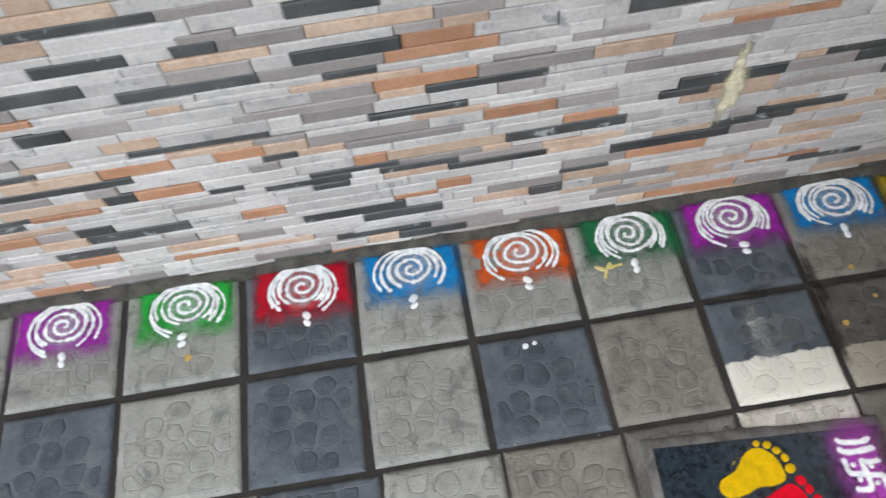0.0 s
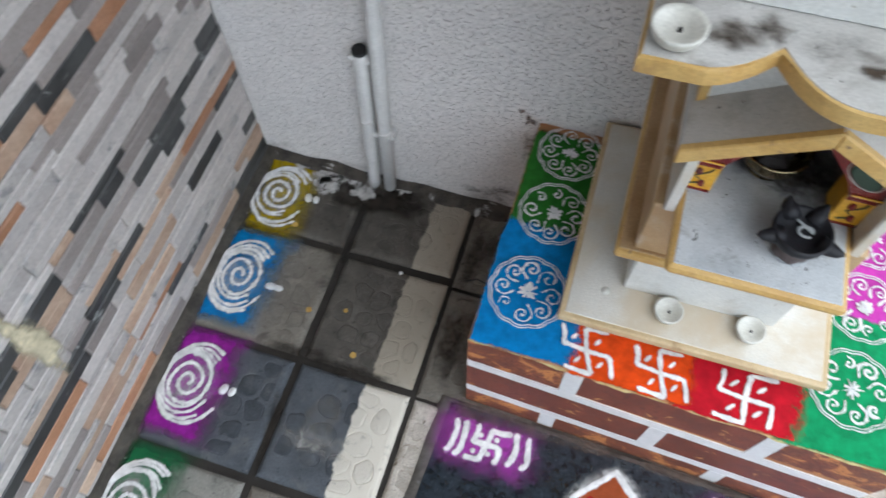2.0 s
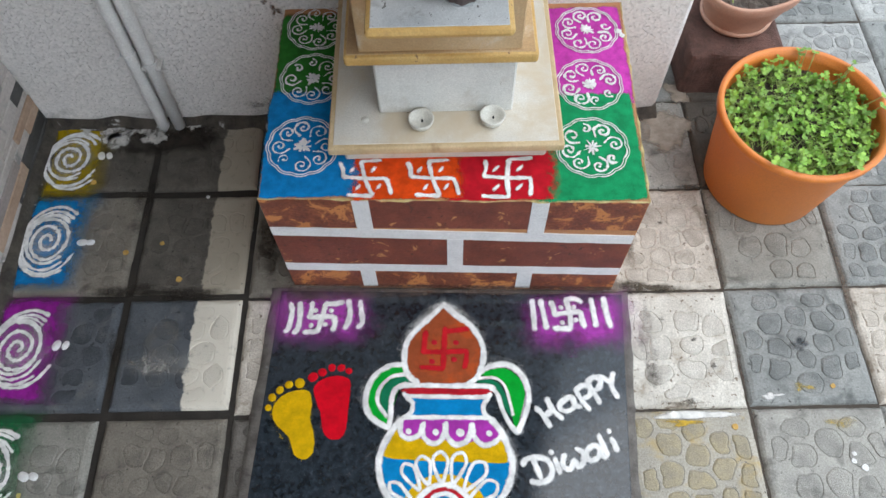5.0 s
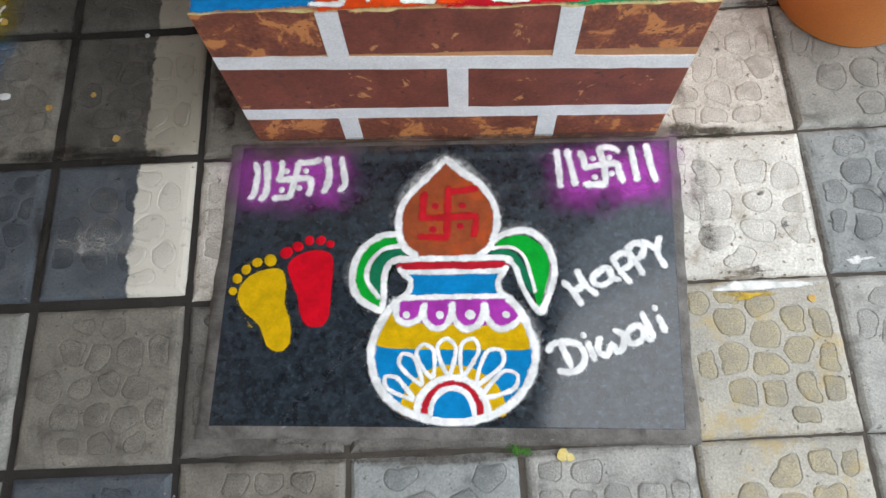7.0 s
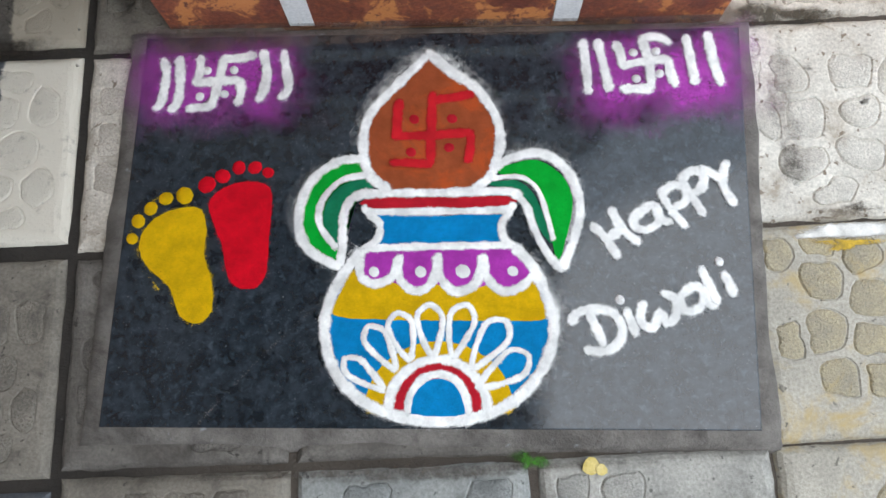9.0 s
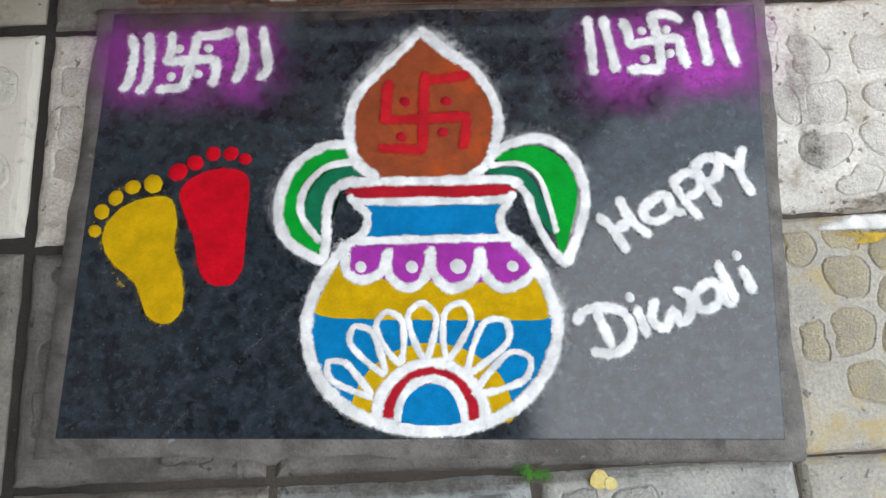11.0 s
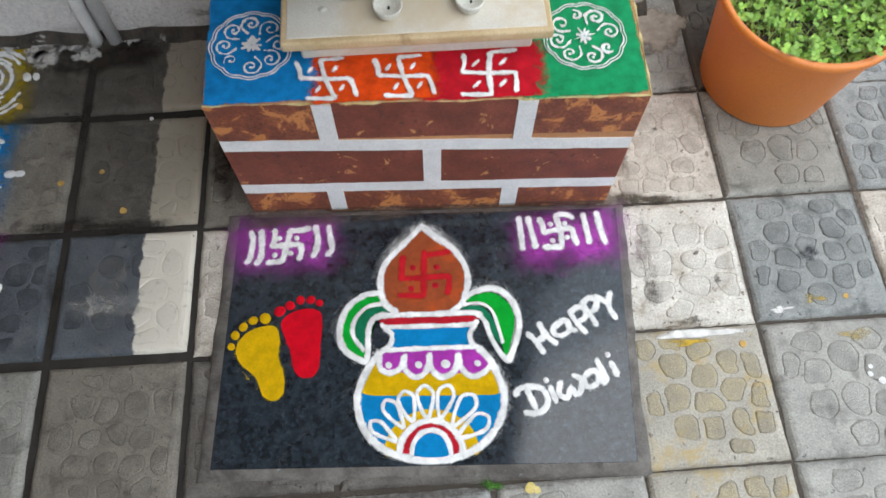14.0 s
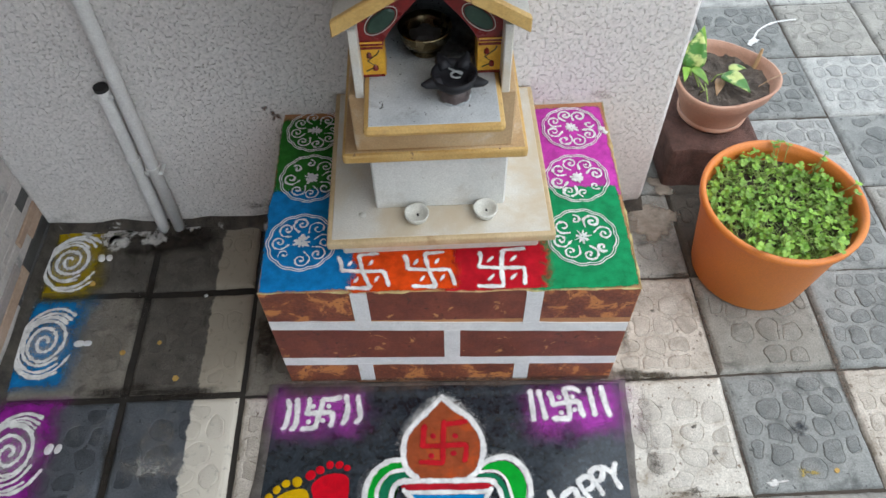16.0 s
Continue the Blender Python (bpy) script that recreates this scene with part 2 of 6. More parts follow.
M_tan = surface("tan_marble", (0.42, 0.26, 0.12), (0.57, 0.41, 0.24), 6, 0.42, 0.05, 250, stain=(0.7, 0.66, 0.58), stain_at=(0.55, 0.8), stain_scale=9)
M_ochre = surface("ochre_paint", (0.50, 0.295, 0.085), (0.63, 0.42, 0.15), 14, 0.45, 0.12, 250, stain=(0.30, 0.17, 0.07), stain_at=(0.56, 0.8), stain_scale=14, pits=(0.24, 0.14, 0.07), pit_scale=60, pit_at=(0.66, 0.72))
M_edge_tan = surface("worn_tan_edge", (0.46, 0.33, 0.17), (0.62, 0.48, 0.29), 11, 0.45, 0.1, 250, stain=(0.34, 0.22, 0.11), stain_at=(0.54, 0.78), stain_scale=13)
# Soot, deepened so the sanctum's shade is in its colour; also the burnt wicks.
M_soot_shade = surface("soot", (0.026, 0.023, 0.021), (0.075, 0.066, 0.06), 12, 0.6, 0.3)
M_redpaint = surface("red_enamel", (0.15, 0.008, 0.010), (0.24, 0.016, 0.014), 30, 0.3, 0.2, stain=(0.05, 0.012, 0.012), stain_at=(0.5, 0.7), stain_scale=30)
M_greenpaint = surface("green_enamel", (0.015, 0.04, 0.028), (0.035, 0.075, 0.05), 30, 0.45, 0.1)
M_yellowpaint = surface("yellow_enamel", (0.62, 0.3, 0.02), (0.75, 0.42, 0.04), 30, 0.4, 0.1)
M_brick = surface("brick_red_paint", (0.135, 0.034, 0.022), (0.225, 0.062, 0.038), 18, 0.6, 0.4, 160, grit=0.3, stain=(0.50, 0.23, 0.09), stain_at=(0.62, 0.65), stain_scale=26, vary=0.08, pits=(0.09, 0.03, 0.022), pit_scale=60, pit_at=(0.62, 0.7))
M_brick_end = surface("peeled_brick_paint", (0.14, 0.038, 0.024), (0.28, 0.085, 0.04), 20, 0.6, 0.45, 160, grit=0.8, stain=(0.52, 0.2, 0.065), stain_at=(0.53, 0.59), stain_scale=20, pits=(0.14, 0.045, 0.03), pit_scale=70, pit_at=(0.6, 0.64))
M_mortar = surface("white_line_paint", (0.66, 0.66, 0.66), (0.76, 0.76, 0.76), 20, 0.6, 0.15, stain=(0.5, 0.45, 0.4), stain_at=(0.66, 0.8))
M_plinth = surface("plinth_cement", (0.4, 0.18, 0.08), (0.55, 0.27, 0.12), 12, 0.8, 0.4)
M_terracotta = surface("orange_plastic", (0.63, 0.18, 0.030), (0.73, 0.235, 0.042), 5, 0.42, 0.05, 300, stain=(0.5, 0.17, 0.06), stain_at=(0.6, 0.9))
M_pot_pink = surface("faded_terracotta_plastic", (0.46, 0.24, 0.16), (0.57, 0.33, 0.235), 10, 0.5, 0.08, stain=(0.36, 0.25, 0.18))
M_soil = surface("dry_soil", (0.045, 0.034, 0.026), (0.12, 0.095, 0.075), 40, 0.98, 1.0, 240, dist=0.006)
M_soil_pale = surface("crusted_soil", (0.08, 0.066, 0.056), (0.17, 0.14, 0.12), 34, 0.98, 1.0, 200, dist=0.006)
M_block = surface("weathered_brick", (0.085, 0.046, 0.038), (0.185, 0.10, 0.082), 18, 0.95, 1.0, 140, stain=(0.17, 0.13, 0.11), stain_at=(0.62, 0.8), dist=0.006)
M_leaf = surface("seedling_leaf", (0.14, 0.32, 0.035), (0.29, 0.49, 0.07), 30, 0.5, 0.15, 300, vary=0.35)
M_stem = surface("seedling_stem", (0.20, 0.30, 0.07), (0.32, 0.42, 0.13), 30, 0.6, 0.1)
M_pothos = surface("variegated_leaf", (0.06, 0.2, 0.03), (0.5, 0.58, 0.2), 32, 0.4, 0.1, 120, spread=(0.47, 0.56), vary=0.1)
M_dryleaf = surface("dry_leaf", (0.36, 0.22, 0.12), (0.5, 0.34, 0.22), 40, 0.8, 0.3)
M_wood = surface("raw_wood_peg", (0.42, 0.25, 0.12), (0.55, 0.35, 0.18), 60, 0.7, 0.2)
M_clay = surface("black_clay", (0.007, 0.007, 0.009), (0.02, 0.02, 0.024), 30, 0.5, 0.3, spec=0.3)
M_ash = surface("ash_smear", (0.25, 0.27, 0.28), (0.4, 0.42, 0.42), 60, 0.8, 0.3)
M_brass = surface("tarnished_brass", (0.22, 0.17, 0.09), (0.42, 0.33, 0.19), 20, 0.25, 0.1, metal=1.0, stain=(0.1, 0.07, 0.04), stain_at=(0.55, 0.75))
M_cup = surface("glazed_clay_cup", (0.56, 0.55, 0.49), (0.68, 0.67, 0.61), 30, 0.45, 0.08, stain=(0.55, 0.52, 0.45))
M_orange_petal = surface("marigold_petal", (0.42, 0.24, 0.05), (0.56, 0.36, 0.10), 60, 0.7, 0.2)

CLAD = [
    (surface("cladding_white", (0.425, 0.390, 0.366), (0.515, 0.475, 0.448), 5, 0.45, 0.2, 120, stain=(0.334, 0.321, 0.308), stain_at=(0.55, 0.7), stain_scale=22, vary=0.1), 0.23),
    (surface("cladding_pale_marble", (0.36, 0.332, 0.312), (0.475, 0.438, 0.414), 9, 0.45, 0.3, 120, stain=(0.229, 0.224, 0.220), stain_at=(0.55, 0.66), stain_scale=20, vary=0.1), 0.18),
    (surface("cladding_taupe", (0.220, 0.189, 0.176), (0.282, 0.246, 0.231), 7, 0.5, 0.2, 140, vary=0.2), 0.23),
    (surface("cladding_peach", (0.387, 0.255, 0.180), (0.484, 0.352, 0.260), 14, 0.55, 0.35, 120, stain=(0.299, 0.176, 0.114), stain_at=(0.6, 0.75), stain_scale=22, vary=0.14), 0.15),
    (surface("cladding_terracotta", (0.317, 0.150, 0.079), (0.405, 0.211, 0.123), 10, 0.55, 0.3, 120, vary=0.12), 0.07),
    (surface("cladding_charcoal", (0.035, 0.035, 0.035), (0.070, 0.070, 0.069), 9, 0.5, 0.4, 120, stain=(0.264, 0.273, 0.264), stain_at=(0.6, 0.68), stain_scale=20, vary=0.25), 0.15)]


# ---- makers ----
def mesh_of(name, bm, mats):
    me = bpy.data.meshes.new(name)
    bmesh.ops.recalc_face_normals(bm, faces=bm.faces[:])
    bm.to_mesh(me)
    bm.free()
    for m in mats if isinstance(mats, (list, tuple)) else [mats]:
        me.materials.append(m)
    return me


def part(name, bm, mats, parent=None, label="", soft=False):
    me = mesh_of(name, bm, mats)
    if soft:
        for p in me.polygons:
            p.use_smooth = True
    ob = new(name, me)
    if parent:
        ob.parent = parent
    return tagged(ob, label)


def root(name, label, category, group="", kind="", at=(0, 0, 0)):
    ob = new(name)
    ob.empty_display_size = 0.05
    ob.location = at
    return tagged(ob, label, category, group, kind)


def add_box(bm, x0, x1, y0, y1, z0, z1, bevel=0.0, mat=0, segs=1):
    vs = [bm.verts.new(c) for c in ((x0, y0, z0), (x1, y0, z0), (x1, y1, z0), (x0, y1, z0), (x0, y0, z1), (x1, y0, z1), (x1, y1, z1), (x0, y1, z1))]
    fs = [bm.faces.new([vs[i] for i in f]) for f in ((3, 2, 1, 0), (4, 5, 6, 7), (0, 1, 5, 4), (1, 2, 6, 5), (2, 3, 7, 6), (3, 0, 4, 7))]
    for f in fs:
        f.material_index = mat
    if bevel:
        es = list({e for f in fs for e in f.edges})
        bmesh.ops.bevel(bm, geom=es, offset=bevel, segments=segs, affect="EDGES", profile=0.5)
    return fs


def box(*args, **kw):
    bm = bmesh.new()
    add_box(bm, *args, **kw)
    return bm


def prism(outline, z0, z1, bevel=0.0):
    """A closed outline in plan, raised from z0 to z1, its upper edge rounded."""
    bm = bmesh.new()
    n = len(outline)
    lo = [bm.verts.new((x, y, z0)) for x, y in outline]
    hi = [bm.verts.new((x, y, z1)) for x, y in outline]
    for i in range(n):
        bm.faces.new((lo[i], lo[(i + 1) % n], hi[(i + 1) % n], hi[i]))
    top = bm.faces.new(hi)
    bm.faces.new(lo[::-1])
    if bevel:
        bmesh.ops.bevel(bm, geom=list(top.edges), offset=bevel, segments=2, affect="EDGES", profile=0.5)
    bmesh.ops.triangulate(bm, faces=[f for f in bm.faces if len(f.verts) > 4])
    return bm


def lathe(profile, segs=40, centre=(0, 0, 0), wave=None):
    """Turns a profile of (radius, height) round the upright axis; wave(angle) scales the radius."""
    bm = bmesh.new()
    rings = []
    for r, z in profile:
        if r < 1e-5:
            rings.append([bm.verts.new((centre[0], centre[1], centre[2] + z))])
            continue
        ring = []
        for k in range(segs):
            a = 2 * math.pi * k / segs
            rr = r * (wave(a, z) if wave else 1)
            ring.append(bm.verts.new((centre[0] + rr * math.cos(a), centre[1] + rr * math.sin(a), centre[2] + z)))
        rings.append(ring)
    for a, b in zip(rings, rings[1:]):
        for k in range(segs):
            k2 = (k + 1) % segs
            if len(a) == 1 and len(b) > 1:
                bm.faces.new((a[0], b[k], b[k2]))
            elif len(b) == 1 and len(a) > 1:
                bm.faces.new((a[k], a[k2], b[0]))
            elif len(a) > 1:
                bm.faces.new((a[k], a[k2], b[k2], b[k]))
    return bm


def tube(bm, pts, radius, segs=10, cap=True):
    """A round bar along points in space; radius is a number or one for each point."""
    rings = []
    for i, p in enumerate(pts):
        p = Vector(p)
        d = (Vector(pts[min(i + 1, len(pts) - 1)]) - Vector(pts[max(i - 1, 0)])).normalized()
        side = d.orthogonal().normalized() if abs(d.z) < 0.99 else Vector((1, 0, 0))
        if abs(d.z) < 0.99:
            side = d.cross(Vector((0, 0, 1))).normalized()
        up = side.cross(d).normalized()
        r = radius[i] if isinstance(radius, (list, tuple)) else radius
        rings.append([bm.verts.new(p + r * (math.cos(2 * math.pi * k / segs) * side + math.sin(2 * math.pi * k / segs) * up)) for k in range(segs)])
    for a, b in zip(rings, rings[1:]):
        for k in range(segs):
            bm.faces.new((a[k], a[(k + 1) % segs], b[(k + 1) % segs], b[k]))
    if cap:
        bm.faces.new(rings[0][::-1])
        bm.faces.new(rings[-1])
    return bm


def spline(pts, step=0.004, closed=False):
    """Points at even steps along a smooth curve through the given ones."""
    p = [Vector((*q, 0)) if len(q) == 2 else Vector(q) for q in pts]
    n = len(p)
    out = []
    for i in range(n if closed else n - 1):
        if closed:
            a, b, c, d = p[(i - 1) % n], p[i], p[(i + 1) % n], p[(i + 2) % n]
        else:
            a, b, c, d = p[max(i - 1, 0)], p[i], p[i + 1], p[min(i + 2, n - 1)]
        m = max(2, int((c - b).length / step))
        for k in range(m):
            t = k / m
            out.append(0.5 * (2 * b + (c - a) * t + (2 * a - 5 * b + 4 * c - d) * t * t + (3 * b - a - 3 * c + d) * t ** 3))
    if not closed:
        out.append(p[-1])
    return out


def stroke(bm, pts, width, z, height, closed=False, rough=0.12, taper=False):
    """A poured line of powder: a low rounded ridge whose width wavers."""
    n = len(pts)
    rows = []
    ph = random.random() * 50
    for i, p in enumerate(pts):
        a, b = (pts[(i - 1) % n], pts[(i + 1) % n]) if closed else (pts[max(i - 1, 0)], pts[min(i + 1, n - 1)])
        d = b - a
        if d.length < 1e-7:
            d = Vector((1, 0, 0))
        d.normalize()
        s = Vector((-d.y, d.x, 0))
        w = width / 2 * (1 + rough * 2.2 * noise.noise(Vector((i * 0.35, ph, 0))) + rough * 1.2 * noise.noise(Vector((i * 1.3, ph, 5))))
        if taper:
            w *= 0.35 + 0.65 * min(1, i / (0.2 * n), (n - 1 - i) / (0.2 * n))
        if not closed and not taper:
            end = min(i, n - 1 - i)
            w *= (0.55, 0.88, 1)[min(end, 2)]
        w2 = w * (1 + rough * 0.8 * noise.noise(Vector((i * 0.9, ph, 9))))
        c = Vector((p.x, p.y, 0))
        hh = height * (1 + 0.3 * noise.noise(Vector((i * 0.5, ph, 20))))
        rows.append([bm.verts.new(c + s * w * u + Vector((0, 0, z + hh * v))) for u, v in ((1, 0), (0.8, 0.85), (0, 1), (-0.8, 0.85))] + [bm.verts.new(c - s * w2 + Vector((0, 0, z)))])
    for i in range(n if closed else n - 1):
        a, b = rows[i], rows[(i + 1) % n]
        for k in range(4):
            bm.faces.new((a[k], a[k + 1], b[k + 1], b[k]))
    if not closed:
        bm.faces.new(rows[0])
        bm.faces.new(rows[-1][::-1])
    return bm


def blob(centre, r, n=18, rough=0.12):
    ph = random.random() * 50
    return [(centre[0] + r * (1 + rough * noise.noise(Vector((math.cos(6.283 * k / n), math.sin(6.283 * k / n), ph)))) * math.cos(6.283 * k / n),
             centre[1] + r * (1 + rough * noise.noise(Vector((math.cos(6.283 * k / n), math.sin(6.283 * k / n), ph)))) * math.sin(6.283 * k / n)) for k in range(n)]


def dusting(outline, z, inset, core=1.0):
    """A thin sheet with an edge value: 0 along its outline, 1 inside."""
    bm = bmesh.new()
    layer = bm.verts.layers.float.new("edge")
    c = Vector((sum(p[0] for p in outline) / len(outline), sum(p[1] for p in outline) / len(outline)))
    outer, inner = [], []
    for x, y in outline:
        v = Vector((x, y)) - c
        k = max(0.05, 1 - inset / max(v.length, 1e-4))
        a, b = bm.verts.new((x, y, z)), bm.verts.new((c.x + v.x * k, c.y + v.y * k, z))
        a[layer], b[layer] = 0.0, core
        outer.append(a)
        inner.append(b)
    n = len(outline)
    for i in range(n):
        bm.faces.new((outer[i], outer[(i + 1) % n], inner[(i + 1) % n], inner[i]))
    bm.faces.new(inner)
    return bm


def rect(x0, x1, y0, y1, n=6):
    pts = [(x0 + (x1 - x0) * k / n, y0) for k in range(n)] + [(x1, y0 + (y1 - y0) * k / n) for k in range(n)]
    return pts + [(x1 - (x1 - x0) * k / n, y1) for k in range(n)] + [(x0, y1 - (y1 - y0) * k / n) for k in range(n)]


LOOSE = {k: faded("loose_" + k + "_powder", c, 0.44, 0.6, 600, 90, 0.75, 2.6) for k, c in dict(foot_red=(0.55, 0.005, 0.02), yellow=(0.6, 0.4, 0.005)).items()}


class Drawing:
    """A rangoli drawing laid on a surface at height z, one part for each field of powder and each line."""

    def __init__(self, name, label, category, z, group=""):
        self.root, self.z = root(name, label, category, group), z

    def line(self, pts, width, closed=False, tint="white", name="line", rough=0.2):
        """A thin poured line, thickest along its middle, grainy at its borders."""
        pts = spline(pts, 0.0045, closed)
        if tint == "white" and self.z < 0.1:
            self.dust([(p.x, p.y) for p in pts[::3]] + [(pts[0].x, pts[0].y) if closed else (pts[-1].x, pts[-1].y)], width * 2.7)
        n, ph, rows = len(pts), random.random() * 50, []
        bm = bmesh.new()
        layer = bm.verts.layers.float.new("edge")
        ends = [] if closed else [0, n - 1]
        for i, p in enumerate(pts):
            a, b = (pts[(i - 1) % n], pts[(i + 1) % n]) if closed else (pts[max(i - 1, 0)], pts[min(i + 1, n - 1)])
            d = (b - a).normalized()
            s = Vector((-d.y, d.x, 0))
            w = width * 0.48 * (1 + rough * 1.6 * noise.noise(Vector((i * 0.3, ph, 0))) + rough * noise.noise(Vector((i * 1.1, ph, 5))))
            if i in ends:
                p = p + d * width * (0.35 if i else -0.35)
            row = []
            for u, e, h in ((1.42, 0, 0.0003), (0.66, 0.7, 0.0008), (0, 1.1, 0.0011), (-0.66, 0.7, 0.0008), (-1.42, 0, 0.0003)):
                v = bm.verts.new(Vector((p.x, p.y, self.z + 0.0014 + h)) + s * w * u * (0.6 if i in ends else 1))
                v[layer] = 0.1 if i in ends else e
                row.append(v)
            rows.append(row)
        for i in range(n if closed else n - 1):
            a, b = rows[i], rows[(i + 1) % n]
            for k in range(4):
                bm.faces.new((a[k], a[k + 1], b[k + 1], b[k]))
        return part(name, bm, LINE[tint], self.root, soft=True)

    def fill(self, tint, pts, level, name="field"):
        pts = [(p.x, p.y) for p in spline(pts, 0.006, True)]
        ph = random.random() * 30
        pts = [(x + 0.0012 * noise.noise(Vector((x * 300, y * 300, ph))), y + 0.0012 * noise.noise(Vector((x * 300, y * 300, ph + 9)))) for x, y in pts]
        if tint in LOOSE and name == "field":
            self.dust(pts[::2] + pts[:1], 0.013, LOOSE[tint], 0.5)
        return part(name, prism(pts, self.z - 0.001, self.z + 0.0004 + 0.0004 * level), TINTS[tint], self.root)

    def dot(self, tint, c, r, level, name="dot"):
        return part(name, lathe([(r * 1.06, 0), (r, 0.0012), (r * 0.6, 0.0022), (0, 0.0026)], 18, (*c, self.z), lambda a, z: 1 + 0.05 * math.sin(2 * a + c[0] * 99) + 0.04 * math.sin(7 * a + c[1] * 50)), TINTS[tint], self.root, soft=True)

    def dust(self, pts, width, mat=None, core=0.52):
        """Loose grains that spilled to both sides of a line."""
        pts = spline(pts, 0.012)
        bm = bmesh.new()
        layer = bm.verts.layers.float.new("edge")
        rows = []
        for i, p in enumerate(pts):
            d = (pts[min(i + 1, len(pts) - 1)] - pts[max(i - 1, 0)]).normalized()
            s = Vector((-d.y, d.x, 0))
            row = []
            for u, e in ((1, 0.0), (0, core), (-1, 0.0)):
                v = bm.verts.new(Vector((p.x, p.y, self.z + 0.0004)) + s * width / 2 * u)
                v[layer] = e
                row.append(v)
            rows.append(row)
        for a, b in zip(rows, rows[1:]):
            for k in (0, 1):
                bm.faces.new((a[k], a[k + 1], b[k + 1], b[k]))
        return part("grain_scatter", bm, mat or white_dust, self.root)


# ---- setting: ground, walls, roof ----
WALL_X, WALL_Y, WALL_END, P = -0.610, 0.564, 1.115, 0.30
bm = bmesh.new()
s = 150
bm.faces.new([bm.verts.new(c) for c in ((-s, -s, -0.034), (s, -s, -0.034), (s, s, -0.034), (-s, s, -0.034))])
tagged(part("ground", bm, M_joint), "bare dark earth round the paved yard", "ground", kind="structure")
bm = bmesh.new()
nx, ny = 230, 260
grid = []
for a in range(nx + 1):
    x = WALL_X - 0.01 + 4.6 * a / nx
    col = []
    for b in range(ny + 1):
        y = -2.9 + 5.6 * b / ny
        lift = 0.005 * noise.noise(Vector((x * 16, y * 16, 1))) + 0.003 * noise.noise(Vector((x * 60, y * 60, 4)))
        col.append(bm.verts.new((x, y, (-0.0125 if x < 0.1 else -0.0115) + 0.7 * lift)))
    grid.append(col)
for a in range(nx):
    for b in range(ny):
        bm.faces.new((grid[a][b], grid[a + 1][b], grid[a + 1][b + 1], grid[a][b + 1]))
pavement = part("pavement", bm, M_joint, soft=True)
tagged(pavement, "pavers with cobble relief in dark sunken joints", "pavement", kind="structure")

wall_back = part("wall_back", box(-1.2, WALL_END, WALL_Y, WALL_Y + 0.23, -0.03, 3.0, bevel=0.012), M_plaster)
tagged(wall_back, "off-white roughcast plaster wall with a dirty foot", "wall", kind="structure")
wall_left = part("wall_left", box(WALL_X - 0.23, WALL_X - 0.012, -5.0, WALL_Y - 0.002, -0.03, 3.0), M_cement)
tagged(wall_left, "wall clad with split-face stone strips", "wall", kind="structure")
overhang = part("ceiling", prism([(-1.2, -5.0), (0.93, -5.0), (0.96, -0.3), (1.19, 0.55), (1.25, 0.87), (1.40, 0.97), (1.72, 1.5), (1.9, 5.0), (-1.2, 5.0)], 3.0, 3.15), M_soffit)
tagged(overhang, "painted concrete slab of the storey above", "ceiling", kind="structure")

# dark cement fillet where the clad wall meets the pavers
bm = bmesh.new()
rows = []
for k in range(80):
    y = -3.4 + k * (WALL_Y + 3.4) / 79
    w = 0.022 + 0.012 * noise.noise(Vector((y * 7, 0, 3)))
    h = 0.022 + 0.012 * noise.noise(Vector((y * 9, 4, 3)))
    rows.append([bm.verts.new(c) for c in ((WALL_X - 0.01, y, h), (WALL_X + 0.006, y, h * 0.9), (WALL_X + w, y, 0.003), (WALL_X + w + 0.008, y, -0.012))])
for a, b in zip(rows, rows[1:]):
    for k in range(3):
        bm.faces.new((a[k], a[k + 1], b[k + 1], b[k]))
M_fillet = surface("damp_cement", (0.035, 0.03, 0.025), (0.09, 0.08, 0.065), 22, 0.95, 1.0, 120, stain=(0.2, 0.18, 0.15), stain_at=(0.66, 0.8), stain_scale=16, dist=0.006)
tagged(part("trim_cement_fillet", bm, M_fillet, soft=True), "dark crumbling cement fillet at the foot of the wall", "fillet", kind="structure")
bm = bmesh.new()
rows = []
for k in range(60):
    x = WALL_X + k * (WALL_END - WALL_X) / 59
    w = 0.03 + 0.026 * noise.noise(Vector((x * 8, 2, 3)))
    h = 0.018 + 0.02 * noise.noise(Vector((x * 11, 7, 3)))
    rows.append([bm.verts.new(c) for c in ((x, WALL_Y + 0.01, h), (x, WALL_Y - 0.005, h * 0.9), (x, WALL_Y - w, 0.004), (x, WALL_Y - w - 0.01, -0.01))])
for a, b in zip(rows, rows[1:]):
    for k in range(3):
        bm.faces.new((a[k], a[k + 1], b[k + 1], b[k]))
M_fillet2 = surface("damp_splashed_cement", (0.03, 0.026, 0.022), (0.10, 0.085, 0.07), 20, 0.95, 1.0, 120, stain=(0.5, 0.49, 0.47), stain_at=(0.6, 0.66), stain_scale=15, dist=0.006)
tagged(part("trim_wall_foot", bm, M_fillet2, soft=True), "damp dark cement with white splashes under the plaster wall", "fillet", kind="structure")

